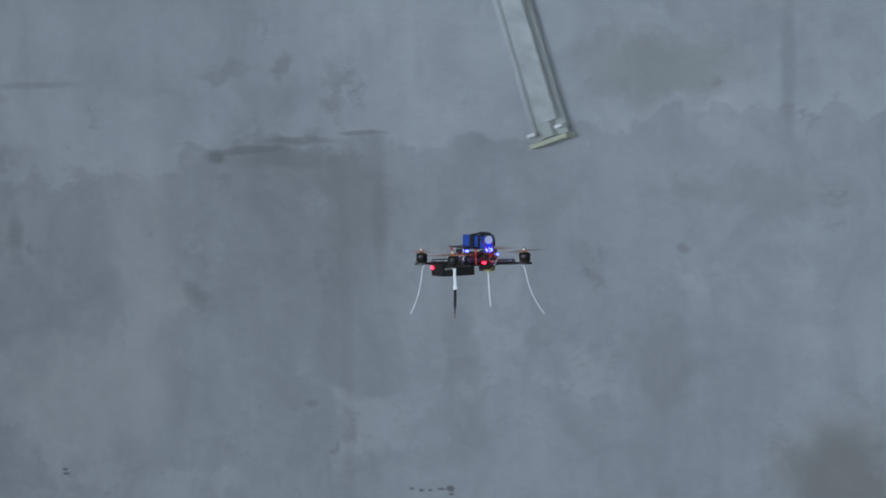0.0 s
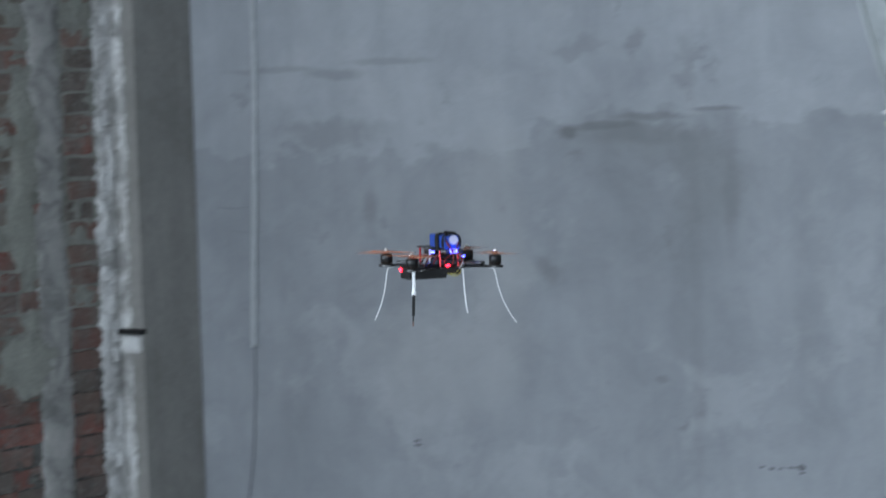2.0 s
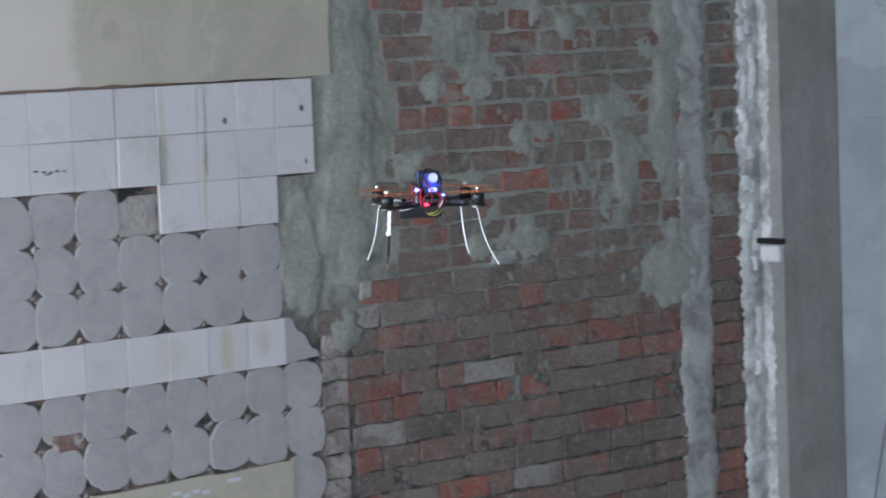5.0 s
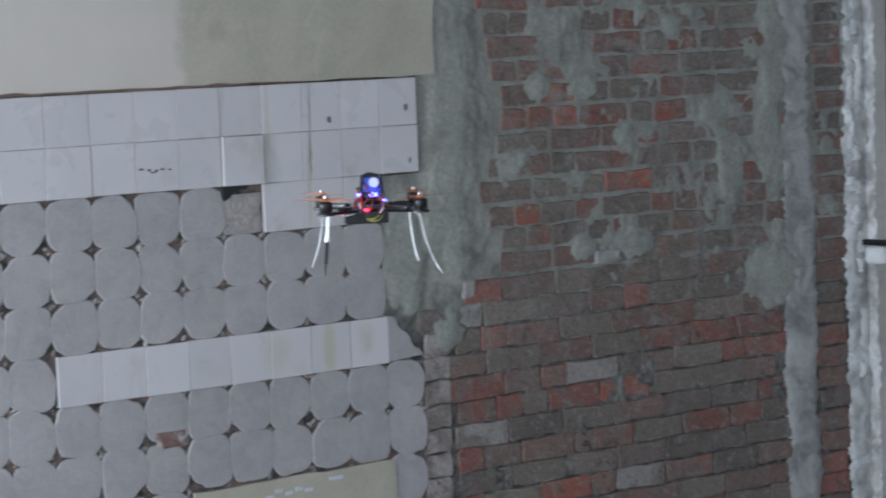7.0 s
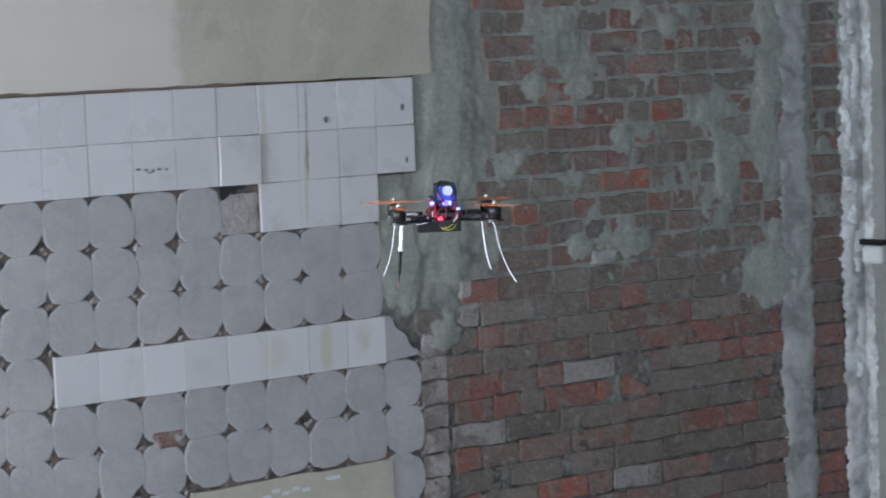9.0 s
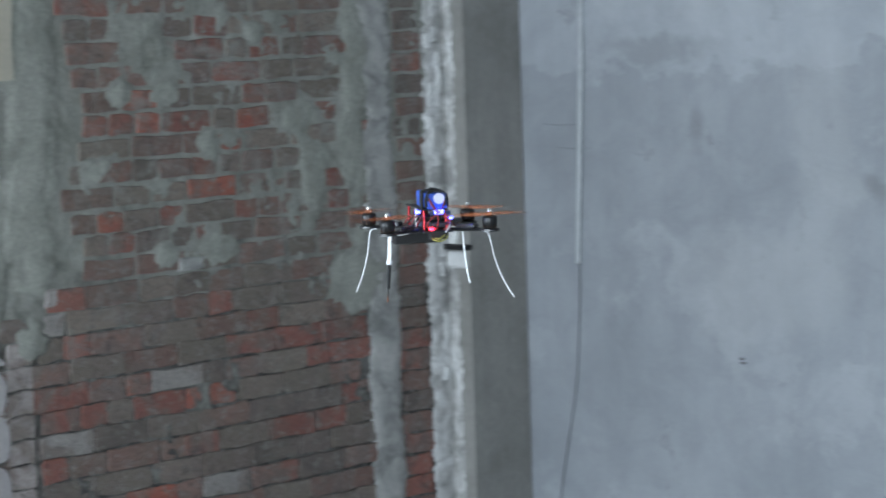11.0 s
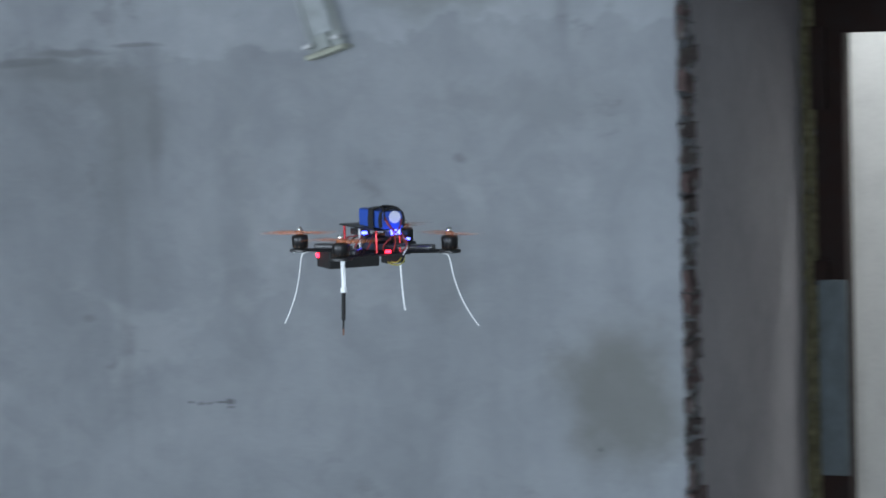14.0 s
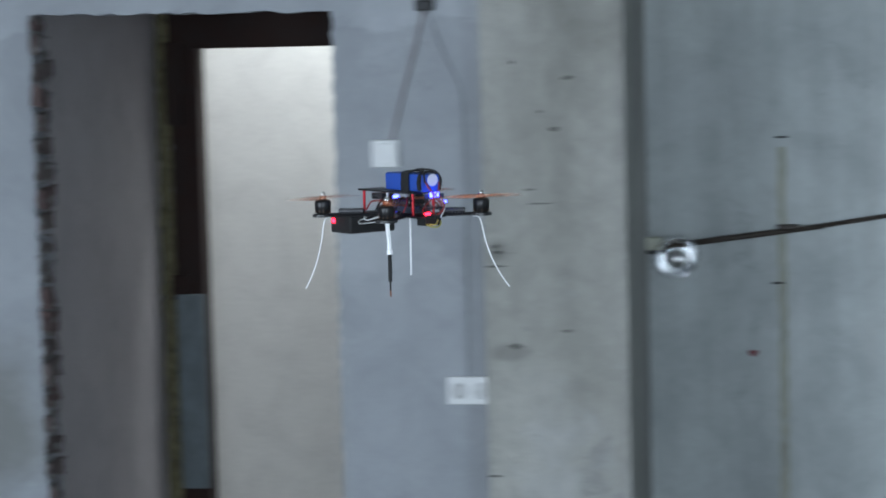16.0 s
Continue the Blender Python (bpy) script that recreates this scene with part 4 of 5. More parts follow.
# ---------- things on the walls ----------
def tube_lamp():
    """Two-tube batten without its tubes, hung askew; its own space: z along the body, y into the wall."""
    ob = thing("fluorescent_lamp", "old grey tubeless lamp fitting hung askew on plaster wall", "lamp", at=pose(-3.394, YB, 1.93, 0, -16.5, 0))
    ln = 1.22
    bm = bmesh.new()
    prism(bm, [(-0.050, 0.0), (-0.062, -0.030), (-0.028, -0.040), (-0.018, -0.062), (0.018, -0.062), (0.028, -0.040), (0.062, -0.030), (0.050, 0.0)],
          lambda u, v, w: (u, v - 0.001, 0.012 + w), ln)
    part("tray", bm, mat_enamel_dark, ob, "dull grey metal tray")
    for s in (-1, 1):
        bm = bmesh.new()
        if s < 0:
            rod(bm, (0.050 * s, -0.040, 0.03), (0.050 * s, -0.040, ln), 0.0095, None, 14)
            part("side_rail", bm, mat_enamel, ob, "pale enamelled rail", True)
            bm = bmesh.new()
        box(bm, (0.05 * s, -0.066, 0.035), (0.030, 0.022, 0.012), 0.003)
        part("tube_holder", bm, mat_plastic, ob, "small white tube holder")
    boxes("end_cap", mat_endcap, ob, ((0, -0.036, 0.0), (0.138, 0.070, 0.016)), bev=0.004, label="yellowed end cap")
    boxes("end_cap", mat_endcap, ob, ((0, -0.036, ln + 0.012), (0.138, 0.070, 0.016)), bev=0.004, label="yellowed end cap")
    boxes("ballast_plate", mat_plate, ob, ((0.012, -0.064, 0.62), (0.074, 0.006, 1.12)), bev=0.002)
    return ob


tube_lamp()

bm = bmesh.new()
tube(bm, [(-6.066, YB - 0.010, TOP), (-6.070, YB - 0.010, 2.6), (-6.074, YB - 0.010, 2.08), (-6.092, YB - 0.010, 1.65), (-6.112, YB - 0.011, 1.23), (-6.116, YB - 0.011, 1.10)], 0.0105, 10)
conduit = tagged(part("conduit", bm, mat_cable, None, "", True), "pale grey conduit with a bare wire running down the plaster wall", "cable")
bm = bmesh.new()
tube(bm, [(-6.115, YB - 0.008, 1.12), (-6.120, YB - 0.006, 0.95), (-6.135, YB - 0.006, 0.74), (-6.150, YB - 0.006, 0.62), (-6.180, YB - 0.006, 0.47), (-6.187, YB - 0.006, 0.44), (-6.24, YB - 0.006, 0.19), (-6.26, YB - 0.006, 0.0)], 0.003, 8)
part("bare_wire", bm, mat_barewire, conduit, "thin dark wire below the conduit", True)
for z, x, w in ((1.63, -6.2, 0.16), (1.54, -6.13, 0.16)):
    bm = bmesh.new()
    tube(bm, [(x - w / 2, YB - 0.001, z), (x, YB - 0.002, z - 0.004), (x + w / 2, YB - 0.001, z + 0.002)], 0.0022, 5)
    tagged(part("wire", bm, mat_faint), "short thin grey wire across the plaster by the cable", "wire")

sw = thing("light_switch", "white square rocker light switch on grey plaster", "switch", at=pose(-1.161, YB, 1.623))
boxes("frame", mat_plastic, sw, ((0, -0.010, 0), (0.080, 0.020, 0.082)), bev=0.004)
boxes("rocker", mat_plastic, sw, ((0, -0.0225, 0), (0.058, 0.006, 0.060)), bev=0.002)

so = thing("wall_socket", "white double wall socket with round recesses on grey plaster", "socket", at=pose(-0.931, YB, 0.908))
boxes("frame", mat_plastic, so, ((0, -0.008, 0), (0.118, 0.016, 0.084)), bev=0.004)
for x in (-0.024, 0.043):
    bm = bmesh.new()
    lathe(bm, [(0.026, 0.0), (0.026, 0.004), (0.021, 0.0045), (0.020, -0.008), (0.001, -0.008)], (x, -0.0165, 0), 24, pose(0, 0, 0, 90))
    rec = part("recess", bm, mat_ring, so)
    for s in (-1, 1):
        bm = bmesh.new()
        rod(bm, (x + 0.0095 * s, -0.0135, 0), (x + 0.0095 * s, -0.0075, 0), 0.003, None, 8)
        part("pin_hole", bm, mat_hole, rec)
    if x > 0:
        continue
    for s in (-1, 1):
        boxes("earth_clip", mat_hole, rec, ((x, -0.014, 0.017 * s), (0.005, 0.012, 0.005)))

jb = thing("junction_box", "small dark junction recess with wires at the wall top", "junction box", at=pose(-1.032, YB, 2.06))
boxes("box", mat_hole, jb, ((0, -0.012, 0), (0.055, 0.026, 0.032)), bev=0.004)
boxes("lid", mat_steel_dark, jb, ((0, -0.027, 0.0), (0.045, 0.005, 0.024)), bev=0.002)
bm = bmesh.new()
tube(bm, [(-1.037, YB - 0.004, 2.045), (-1.068, YB - 0.005, 1.92), (-1.098, YB - 0.005, 1.82), (-1.125, YB - 0.005, 1.72), (-1.142, YB - 0.004, 1.66)], 0.005, 6)
tagged(part("wire", bm, mat_wire, None, "", True), "brown-grey wire from the junction to the light switch", "wire")
bm = bmesh.new()
tube(bm, [(-1.025, YB - 0.004, 2.045), (-0.985, YB - 0.005, 1.93), (-0.945, YB - 0.005, 1.85), (-0.925, YB - 0.005, 1.77), (-0.921, YB - 0.004, 1.5), (-0.924, YB - 0.004, 1.2), (-0.926, YB - 0.004, 0.945)], 0.0028, 6)
tagged(part("wire", bm, mat_faint, None, "", True), "thin grey wire from the junction to the socket", "wire")

br = thing("iron_bracket", "short black iron bar stuck into the corner column", "bracket", at=pose(XA + 0.055, 7.165, 1.18))
boxes("bar", mat_steel_dark, br, ((0.004, -0.016, 0.0), (0.130, 0.034, 0.020)), bev=0.003)
bm = bmesh.new()
box(bm, (0.004, -0.008, -0.048), (0.088, 0.036, 0.068), 0.014)
for v in bm.verts:
    v.co += 0.006 * noise.noise_vector(v.co * 60)
tagged(part("plaster_dab", bm, mat_bright, br, "", True), "white plaster dab")

# work lamp, rod and seam by the recessed wall
S = YC / 8.0


def recess(x, y_off, z):
    """A place before the recessed wall, y_off in front of it."""
    return (x * S, YC - y_off, 2.05 - (2.05 - z) * S)


lamp = thing("reflector_lamp", "round polished metal reflector lamp clamped to a rod", "lamp", at=pose(*recess(-0.318, 0.10, 1.262)))
lamp.scale = (S, S, S)
bm = bmesh.new()
prof = [(0.018, 0.075), (0.022, 0.060), (0.045, 0.045), (0.062, 0.020), (0.068, -0.006), (0.070, -0.010), (0.066, -0.010), (0.058, 0.018), (0.040, 0.040), (0.012, 0.052)]
lathe(bm, prof, (0, 0, 0), 32, pose(0, 0, 0, -72, 0, 14))
part("reflector", bm, mat_chrome, lamp, "polished silver bowl", True)
bm = bmesh.new()
bmesh.ops.create_uvsphere(bm, u_segments=24, v_segments=14, radius=0.036, matrix=Matrix.Translation((0.006, -0.022, -0.004)))
part("bulb", bm, mat_chrome, lamp, "silvered bulb", True)
bm = bmesh.new()
box(bm, (-0.082, 0.030, 0.040), (0.080, 0.04, 0.040), 0.006)
part("clamp", bm, mat_endcap, lamp, "pale clamp")
bm = bmesh.new()
box(bm, (-0.070, 0.04, 0.012), (0.11, 0.014, 0.014), 0.003)
part("clamp_jaw", bm, mat_steel_dark, lamp, "dark clamp jaw")

bm = bmesh.new()
rod(bm, recess(-0.40, 0.055, 1.285), recess(0.14, 0.05, 1.348), 0.011, 0.009)
rod(bm, recess(0.10, 0.045, 1.343), recess(1.6, 0.03, 1.56), 0.0075, 0.007)
tagged(part("rod", bm, mat_pole, None, "", True), "thin dark rusty rod lashed across a wall seam", "rod")
bm = bmesh.new()
box(bm, recess(0.03, 0.03, 1.345), (0.075, 0.055, 0.015), 0.003)
tagged(part("rod_tie", bm, mat_pole), "dark wire lashing that holds the rod to the wall", "tie")
bm = bmesh.new()
prism(bm, ragged((0.000, 0.0), (0.000, 1.58), 60, 0.004) + ragged((0.024, 1.58), (0.026, 0.0), 60, 0.004), lambda u, v, w: (u, YC - 0.006 + w, 2.05 - (2.05 - v) * YC / 8.25), 0.008)
tagged(part("seam_strip", bm, mat_seam), "yellowish filled seam running up the grey wall", "seam")
for x, z in ((0.012, 1.625), (-0.004, 1.168)):
    bm = bmesh.new()
    box(bm, recess(x, 0.012, z), (0.038, 0.024, 0.0055), 0.001)
    tagged(part("nail", bm, mat_steel_dark), "short dark nail driven across the wall seam", "nail")
bm = bmesh.new()
prism(bm, [(0.014 * math.cos(a) * (1 + 0.3 * math.sin(3 * a)), 0.014 * math.sin(a) * (1 + 0.25 * math.cos(2 * a))) for a in [i * math.tau / 16 for i in range(16)]],
      lambda u, v, w: (-0.084 * S + u, YC - 0.003 + w, 2.05 - 1.105 * S + v), 0.004)
tagged(part("paint_blot", bm, mat_red), "small dark red paint blot on grey plaster", "stain")


def chips(x, z, bits, label):
    """Small dark nicks in the plaster."""
    for dx, dz, w, h in bits:
        bm = bmesh.new()
        n = 9
        prism(bm, [(x + dx + w / 2 * math.cos(i * math.tau / n) * rng.uniform(0.7, 1.2), z + dz + h / 2 * math.sin(i * math.tau / n) * rng.uniform(0.7, 1.2)) for i in range(n)],
              lambda u, v, q: (u, YB - 0.0025 + q, v), 0.004)
        tagged(part("wall_nick", bm, mat_scrap), label, "nick", "nicks in the plaster")


chips(-3.86, 0.772, [(-0.10, 0, 0.02, 0.008), (-0.065, -0.004, 0.018, 0.012), (-0.03, -0.002, 0.016, 0.010), (0.01, 0.004, 0.03, 0.008), (0.045, 0.006, 0.028, 0.022), (0.048, -0.012, 0.022, 0.01)],
      "row of small dark nicks in grey plaster")
chips(-5.37, 0.775, [(0, 0.006, 0.024, 0.012), (0.004, -0.010, 0.03, 0.012)], "small dark square nick in grey plaster")
chips(-2.22 + 0.20 - 0.5, 0.66, [(0, 0, 0.02, 0.014)], "small dark nick in grey plaster")
chips(-1.02, 1.525, [(0, 0, 0.05, 0.006)], "thin dark scratch in grey plaster")


def chips_on_pillar(x, z, bits):
    for dx, dz, w, h in bits:
        bm = bmesh.new()
        n = 9
        prism(bm, [(x + dx + w / 2 * math.cos(i * math.tau / n) * rng.uniform(0.6, 1.2), z + dz + h / 2 * math.sin(i * math.tau / n) * rng.uniform(0.6, 1.2)) for i in range(n)],
              lambda u, v, q: (u, 7.4475 + q, v), 0.004)
        tagged(part("pit", bm, mat_pit), "small dark pit in the concrete pillar", "pit", "pits in the pillar")


chips_on_pillar(-0.775, 1.045, [(0, 0, 0.05, 0.018)])
chips_on_pillar(-0.835, 1.345, [(0, 0, 0.03, 0.014), (0.01, -0.018, 0.04, 0.012)])
chips_on_pillar(-0.83, 1.285, [(0, 0, 0.07, 0.007)])
chips_on_pillar(-0.87 + 0.02, 0.655, [(0, 0, 0.05, 0.008)])
chips_on_pillar(-0.70, 1.47, [(0, 0, 0.09, 0.006)])
for i in range(7):
    chips_on_pillar(rng.uniform(-0.83, -0.48), rng.uniform(0.6, 2.2), [(0, 0, rng.uniform(0.012, 0.05), rng.uniform(0.006, 0.018))])


# ---------- the aircraft ----------
A = 0.088            # half spacing of the rotors
MOTORS = [(-A, -A), (A, -A), (-A, A), (A, A)]


def quadcopter():
    """Origin in the middle of the motors; x across, y away from its lit tail."""
    q = thing("quadcopter", "small flying black quadcopter with orange propellers and white cable-tie legs", "drone")
    boxes("bottom_plate", mat_carbon, q, ((0, 0.0, -0.0165), (0.052, 0.165, 0.003)), bev=0.0008)
    boxes("top_plate", mat_carbon, q, ((0, 0.012, 0.0195), (0.046, 0.150, 0.0025)), bev=0.0008)
    for x, y in MOTORS:
        sx, sy = (1 if x > 0 else -1), (1 if y > 0 else -1)
        bm = bmesh.new()
        rod(bm, (0.018 * sx, 0.034 * sy, -0.0165), (x, y, -0.0165), 0.0085, 0.0065, 8)
        for v in bm.verts:
            v.co.z = -0.0165 + (v.co.z + 0.0165) * 0.42
        lathe(bm, [(0.0165, -0.0035), (0.0165, 0.0005), (0.012, 0.0015)], (x, y, -0.0155), 18)
        arm = part("arm", bm, mat_carbon, q)
        bm = bmesh.new()
        mx, my = 0.55 * x + 0.006 * sx, 0.55 * y + 0.01 * sy
        m = pose(mx, my, -0.0105, 0, 0, math.degrees(math.atan2(y, x)))
        box(bm, (0, 0, 0), (0.040, 0.017, 0.008), 0.003, m)
        part("speed_controller", bm, mat_esc, arm)
        bm = bmesh.new()
        lathe(bm, [(0.0085, -0.014), (0.0115, -0.0125), (0.0115, -0.0095), (0.0125, -0.0085), (0.0130, 0.0035), (0.0115, 0.0065), (0.0055, 0.0080)], (x, y, 0), 22)
        mot = part("motor", bm, mat_bell, q, "", True)
        bm = bmesh.new()
        for i in range(12):
            a = i * math.tau / 12
            box(bm, (0, 0, 0), (0.0016, 0.0012, 0.004), 0, pose(x + 0.0116 * math.cos(a), y + 0.0116 * math.sin(a), -0.0108, 0, 0, math.degrees(a)))
        part("winding", bm, mat_copper, mot)
        bm = bmesh.new()
        lathe(bm, [(0.0042, 0.0125), (0.0045, 0.0155), (0.0040, 0.0175), (0.0025, 0.0192), (0.0004, 0.0198)], (x, y, 0), 14)
        part("prop_nut", bm, mat_nut, mot, "bright metal nut", True)
        # cable-tie leg, bent outwards
        bm = bmesh.new()
        if x < 0 and y < 0:
            tube(bm, [(x + 0.008, y + 0.008, -0.020), (x + 0.004, y + 0.005, -0.024), (x + 0.002, y - 0.001, -0.046), (x + 0.0, y - 0.005, -0.068)], 0.001, 6, (0.0036, 0.0015))
            leg = part("leg", bm, mat_tie, q, "white cable-tie leg")
            bm = bmesh.new()
            tube(bm, [(x + 0.0005, y - 0.004, -0.064), (x - 0.002, y - 0.008, -0.088), (x - 0.004, y - 0.011, -0.107)], 0.0031, 8)
            tube(bm, [(x - 0.004, y - 0.011, -0.105), (x - 0.0055, y - 0.013, -0.120)], 0.0015, 6)
            part("sleeve", bm, mat_black, leg, "black sleeve over the leg's lower half", True)
            bm = bmesh.new()
            tube(bm, [(x + 0.0008, y - 0.004, -0.060), (x + 0.0002, y - 0.005, -0.067)], 0.0048, 8)
            part("clip", bm, mat_tie, leg, "bright white clip", True)
            bm = bmesh.new()
            tube(bm, [(x - 0.0055, y - 0.013, -0.119), (x - 0.006, y - 0.014, -0.129)], 0.0013, 6)
            part("tip", bm, mat_brownwire, leg, "brown leg tip", True)
        else:
            ex, ey = (0.0165, 0.025) if x > 0 and y > 0 else (0.023, 0.020) if x < 0 else (0.034, 0.023)
            if x > 0 and y > 0:
                x, y = x - 0.009, y + 0.004
            pts = [(x - 0.012 * sx, y - 0.006 * sy, -0.0195), (x - 0.004 * sx, y - 0.003 * sy, -0.0215), (x - 0.0005 * sx, y, -0.030), (x + 0.13 * ex * sx, y + 0.13 * ey * sy, -0.058),
                   (x + 0.38 * ex * sx, y + 0.38 * ey * sy, -0.088), (x + 0.70 * ex * sx, y + 0.70 * ey * sy, -0.113), (x + ex * sx, y + ey * sy, -0.127 if ex < 0.02 else -0.131)]
            tube(bm, pts, 0.001, 6, (0.0016, 0.0010))
            leg = part("leg", bm, mat_tie, q, "white cable-tie leg")
    for x, y, mt in ((-0.019, -0.058, mat_redpost), (0.019, -0.058, mat_redpost), (-0.019, 0.075, mat_redpost), (0.019, 0.075, mat_redpost), (-0.019, 0.010, mat_whtwire), (0.019, 0.010, mat_whtwire)):
        bm = bmesh.new()
        rod(bm, (x, y, -0.015), (x, y, 0.0185), 0.0022, None, 8)
        part("standoff", bm, mt, q)
    boxes("control_board", mat_board, q, ((0, -0.012, -0.007), (0.038, 0.078, 0.010)), bev=0.001)
    boxes("power_board", mat_black, q, ((0, -0.012, 0.004), (0.034, 0.060, 0.006)), bev=0.001)
    # motor leads fanning out between the plates, and the crossed red leads at the tail
    for k in range(10):
        sx = -1 if k % 2 else 1
        y0 = -0.060 + 0.012 * k
        bm = bmesh.new()
        tube(bm, [(0.006 * sx, y0 * 0.5, 0.009), (0.016 * sx, y0 * 0.8, 0.011 - 0.0008 * k), (0.024 * sx, y0, 0.002), (0.032 * sx, y0 * 1.05, -0.010)], 0.0013, 6)
        part("motor_lead", bm, (mat_brownwire, mat_redwire, mat_brownwire, mat_black)[k % 4], q, "thin brown and red motor lead", True)
    for sx in (-1, 1):
        bm = bmesh.new()
        tube(bm, [(-0.012 * sx, -0.084, 0.036), (-0.006 * sx, -0.090, 0.024), (0.008 * sx, -0.090, 0.010), (0.019 * sx, -0.086, -0.002), (0.014 * sx, -0.078, -0.013)], 0.0010, 6)
        part("power_lead", bm, mat_redwire, q, "red power lead", True)
    boxes("rear_plate", mat_esc, q, ((0.008, -0.070, -0.004), (0.034, 0.020, 0.004)), bev=0.001)
    bm = bmesh.new()
    tube(bm, [(-0.028, 0.055, -0.022), (-0.040, 0.060, -0.028), (-0.050, 0.040, -0.030), (-0.036, 0.012, -0.026), (-0.022, 0.0, -0.020)], 0.0006, 6)
    part("signal_lead", bm, mat_whtwire, q, "white lead looped by the slung box", True)
    boxes("radio_board", mat_board, q, ((0.002, 0.036, -0.009), (0.026, 0.034, 0.010)), bev=0.001)
    boxes("video_sender", mat_esc, q, ((-0.004, 0.046, 0.010), (0.022, 0.030, 0.009)), bev=0.001)
    for cx, cy in ((-0.016, -0.045), (0.016, -0.045), (0.017, -0.004), (-0.017, -0.004)):
        bm = bmesh.new()
        rod(bm, (cx, cy, -0.003), (cx, cy, 0.012), 0.0032, None, 10)
        part("capacitor", bm, mat_bell, q, "", True)
    bm = bmesh.new()
    box(bm, (-0.004, 0.1035, -0.0345), (0.084, 0.057, 0.029), 0.003)
    bx = part("camera_box", bm, mat_black, q, "black box slung under the nose")
    bm = bmesh.new()
    rod(bm, (0, 0.129, -0.034), (0, 0.140, -0.034), 0.011, 0.009, 16)
    part("lens", bm, mat_bell, bx)
    boxes("box_hanger", mat_carbon, q, ((0, 0.075, -0.019), (0.040, 0.06, 0.004)))
    bm = bmesh.new()
    bmesh.ops.create_uvsphere(bm, u_segments=10, v_segments=6, radius=0.0040, matrix=Matrix.Translation((-0.0465, 0.122, -0.030)))
    part("red_light", bm, glow_red, bx, "red indicator light", True)
    # battery, strap and the black hood at its tail end
    bm = bmesh.new()
    box(bm, (0, -0.029, 0.0355), (0.033, 0.098, 0.027), 0.004)
    bat = part("battery", bm, mat_batt, q, "blue-wrapped battery pack")
    arch = [(0.0195, 0.024), (0.0205, 0.036), (0.0180, 0.047), (0.010, 0.0525), (0.0, 0.0540), (-0.010, 0.0525), (-0.0180, 0.047), (-0.0205, 0.036), (-0.0195, 0.024)]
    hollow = [(u * 0.84, 0.034 + (v - 0.034) * 0.84) for u, v in arch]
    bm = bmesh.new()
    prism(bm, arch + hollow[::-1], lambda u, v, w: (u, -0.078 + w, v), 0.007)
    hood = part("hood", bm, mat_black, bat, "black rounded rim at the tail end")
    bm = bmesh.new()
    lathe(bm, [(0.0005, -0.001), (0.0092, -0.001), (0.0092, 0.001), (0.0005, 0.001)], (0.003, -0.0800, 0.0395), 20, pose(0, 0, 0, 90))
    boxes("end_panel", mat_batt, hood, ((0, -0.0786, 0.0350), (0.0325, 0.0014, 0.0260)), label="blue end of the battery", bev=0.0005)
    part("end_label", bm, mat_label, hood, "round white label")
    ring = [(0.0195, 0.019), (0.0205, 0.033), (0.019, 0.0505), (0.010, 0.0530), (-0.010, 0.0530), (-0.019, 0.0505), (-0.0205, 0.033), (-0.0195, 0.019)]
    inner = [(u * 0.93, 0.0355 + (v - 0.0355) * 0.90) for u, v in ring]
    bm = bmesh.new()
    prism(bm, ring + inner[::-1], lambda u, v, w: (u, -0.048 + w, v), 0.020)
    part("strap", bm, mat_black, bat, "black strap")
    for pts in ([(-0.008, -0.040, 0.052), (-0.004, -0.062, 0.056), (0.008, -0.080, 0.053), (0.013, -0.088, 0.042), (0.011, -0.089, 0.028)],
                [(0.006, -0.036, 0.053), (-0.008, -0.060, 0.056), (-0.015, -0.082, 0.050), (-0.017, -0.088, 0.036)]):
        bm = bmesh.new()
        tube(bm, pts, 0.0014)
        part("balance_lead", bm, mat_black, bat, "", True)
    for pts in ([(-0.014, -0.084, 0.040), (-0.012, -0.089, 0.030), (-0.004, -0.091, 0.018), (-0.001, -0.090, 0.002), (-0.003, -0.084, -0.012)],
                [(0.010, -0.087, 0.016), (0.017, -0.090, 0.004), (0.016, -0.086, -0.008), (0.010, -0.080, -0.014)],
                [(0.020, -0.060, 0.012), (0.024, -0.072, 0.000), (0.020, -0.080, -0.012)]):
        bm = bmesh.new()
        tube(bm, pts, 0.0012)
        part("power_lead", bm, mat_redwire, q, "red power lead", True)
    for pts in ([(0.014, -0.086, 0.010), (0.020, -0.086, -0.004), (0.012, -0.086, -0.018)], [(-0.014, 0.030, -0.004), (-0.026, 0.020, -0.010), (-0.030, 0.0, -0.016)],
                [(-0.030, 0.06, -0.02), (-0.036, 0.045, -0.026), (-0.030, 0.02, -0.020)]):
        bm = bmesh.new()
        tube(bm, pts, 0.0011)
        part("signal_lead", bm, mat_whtwire, q, "white lead", True)
    for pts in ([(-0.012, -0.074, -0.024), (-0.008, -0.086, -0.030), (0.004, -0.088, -0.032), (0.014, -0.084, -0.027), (0.018, -0.076, -0.020)], [(-0.010, -0.070, -0.026), (0.0, -0.088, -0.028), (0.012, -0.080, -0.022)]):
        bm = bmesh.new()
        tube(bm, pts, 0.0011)
        part("receiver_lead", bm, mat_yelwire, q, "yellow lead", True)
    boxes("receiver", mat_black, q, ((0.002, -0.070, -0.024), (0.030, 0.022, 0.012)), bev=0.001)
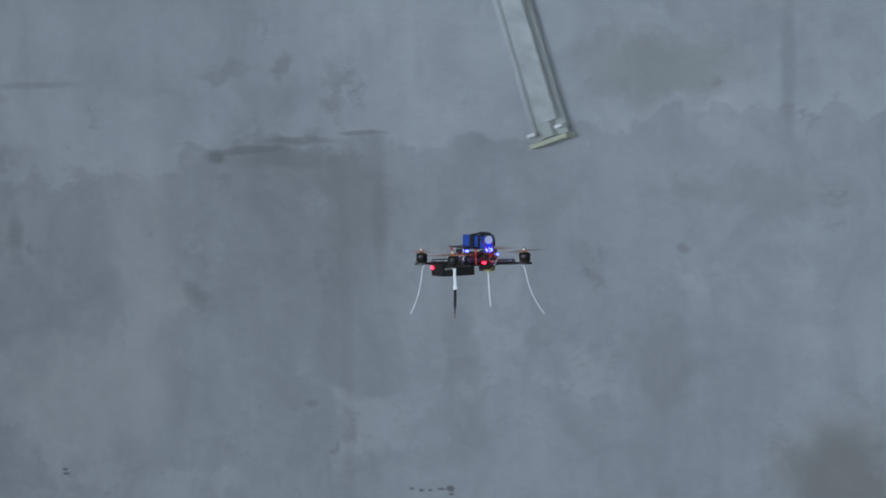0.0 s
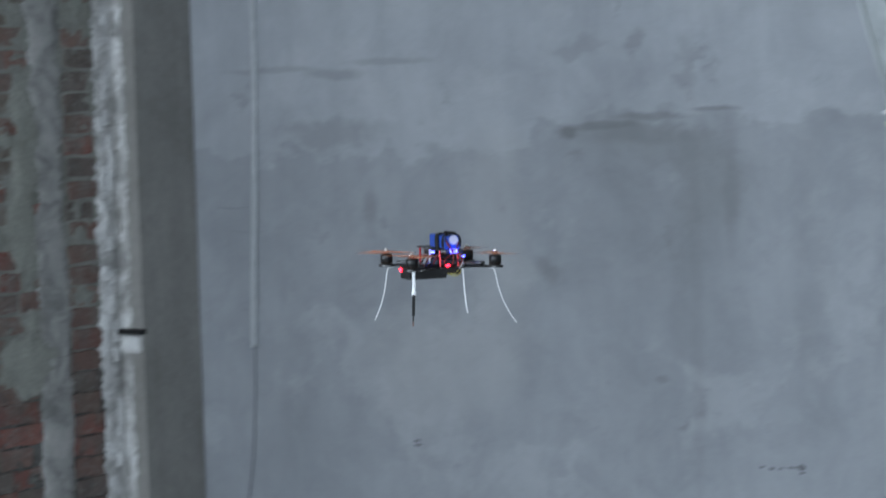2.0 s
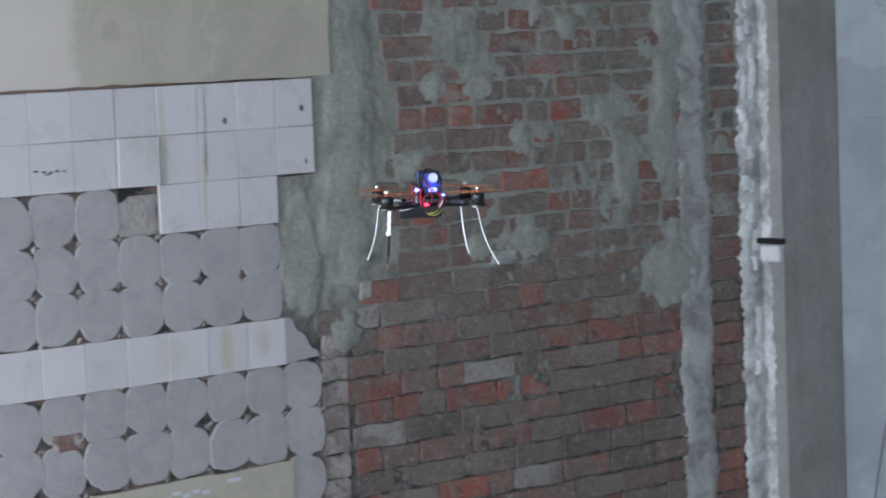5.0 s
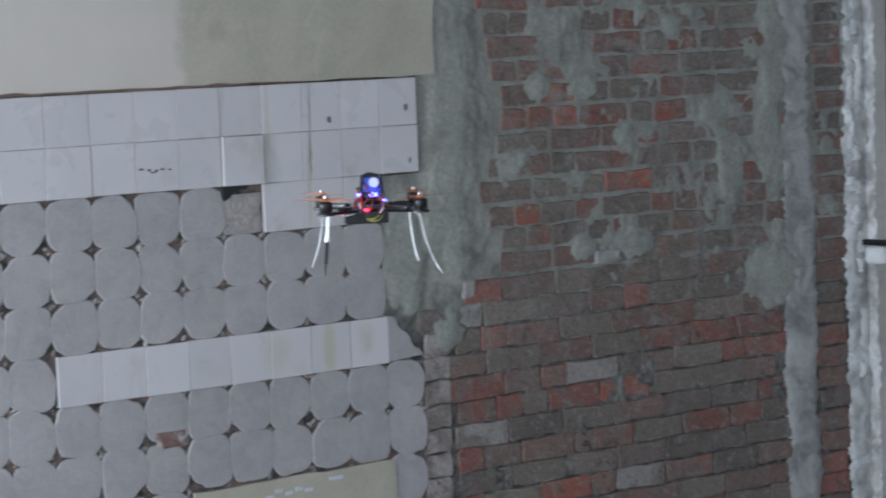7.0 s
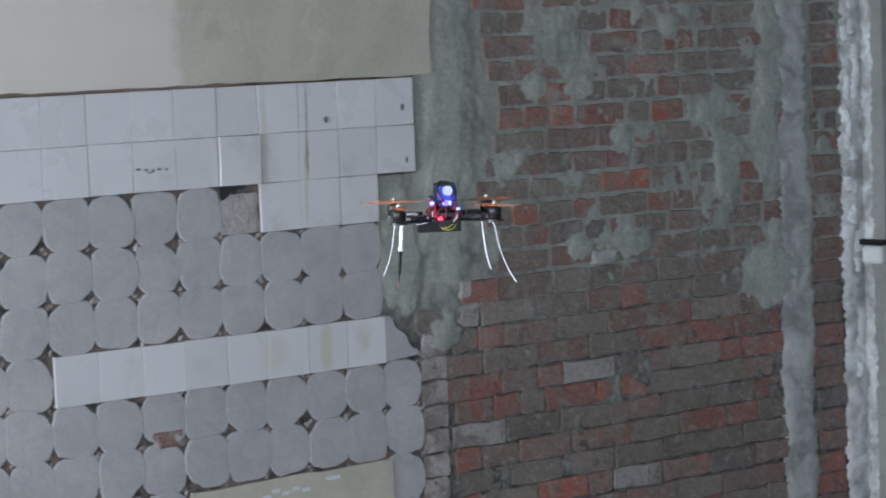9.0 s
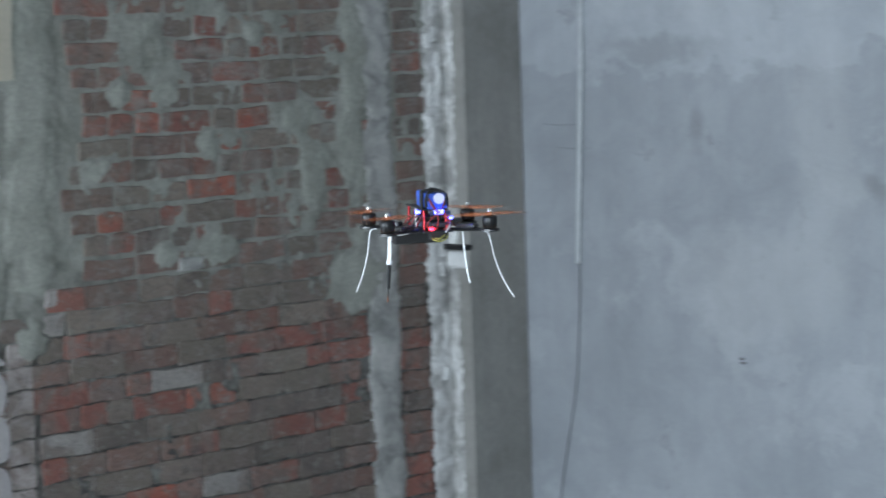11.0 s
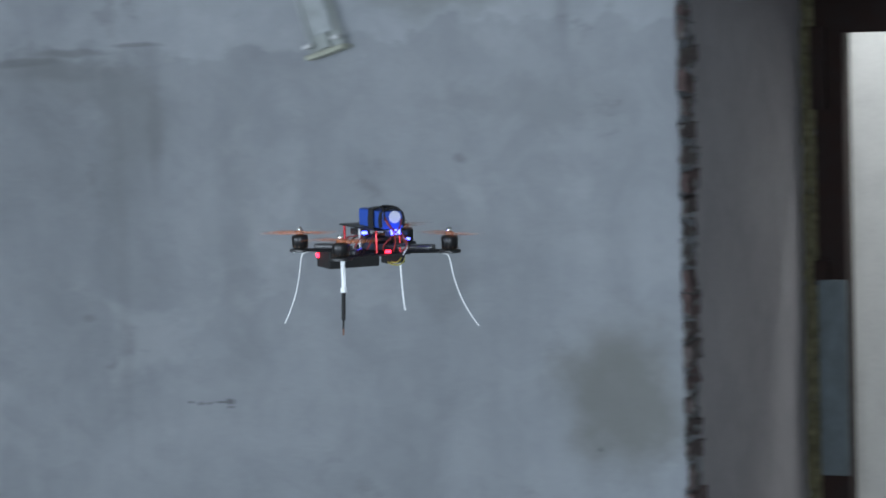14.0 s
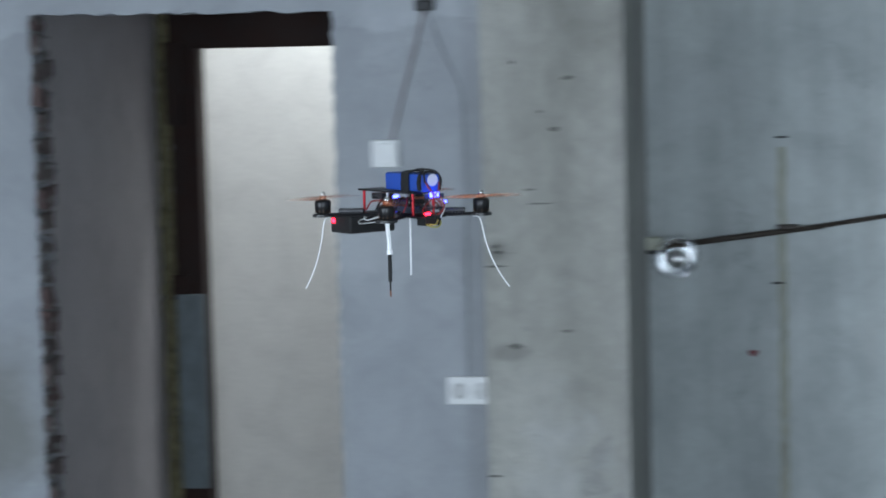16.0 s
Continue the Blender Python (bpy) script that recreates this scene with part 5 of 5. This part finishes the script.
    for x, y, z, mt, nm in ((-0.0215, -0.016, 0.0130, glow_blue, "blue_light"), (0.001, -0.0865, 0.0175, glow_blue, "blue_light"), (0.0215, -0.0845, 0.0060, glow_blue, "blue_light"), (-0.012, -0.0865, -0.0110, glow_red, "red_light")):
        bm = bmesh.new()
        big = 1.7 if abs(x) < 0.005 else 0.75 if x > 0.02 else 1.0
        box(bm, (x, y, z), (0.0085 * big, 0.006, 0.0046 * big), 0.0015)
        part(nm, bm, mt, q, nm.replace("_", " ") + " at the tail" if y < -0.05 else nm.replace("_", " ") + " on the flank")
    boxes("light_bar", mat_board, q, ((0.004, -0.0815, 0.0150), (0.036, 0.002, 0.007)))
    props = []
    for i, (x, y) in enumerate(MOTORS):
        turn = 1 if x * y > 0 else -1
        bm = bmesh.new()
        rod(bm, (0, 0, -0.0025), (0, 0, 0.0030), 0.0058, None, 14)
        for s in (0, 180):
            sec = []
            for j in range(9):
                r = 0.004 + 0.0595 * j / 8
                ch = (0.0065, 0.0095, 0.0125, 0.0135, 0.013, 0.012, 0.0105, 0.0085, 0.004)[j]
                tw = radians(34 - 24 * j / 8) * turn
                ring = []
                for u, v in ((-0.5, 0.0), (-0.1, 0.0011), (0.5, 0.0002), (0.0, -0.0006)):
                    yy, zz = u * ch, v
                    ring.append(bm.verts.new(pose(0, 0, 0, 0, 0, s) @ Vector((r, yy * math.cos(tw) - zz * math.sin(tw), yy * math.sin(tw) + zz * math.cos(tw)))))
                sec.append(ring)
            for a, b in zip(sec, sec[1:]):
                for k4 in range(4):
                    bm.faces.new((a[k4], a[(k4 + 1) % 4], b[(k4 + 1) % 4], b[k4]))
            bm.faces.new(sec[-1])
        p = part("propeller", bm, mat_prop, q, "orange two-blade propeller, spinning", True)
        props.append((p, x, y, turn))
    return q, props


drone, propellers = quadcopter()


def motions():
    walk(drone, [(t, pose(x, y, z, 0, 0, h)) for t, x, y, z, h in FLIGHT])
    for i, (p, x, y, turn) in enumerate(propellers):
        walk(p, [(n / FPS, pose(x, y, 0.0105, 0, 0, turn * 83.0 * n + 37.0 * i)) for n in range(16 * FPS + 1)])


motions()
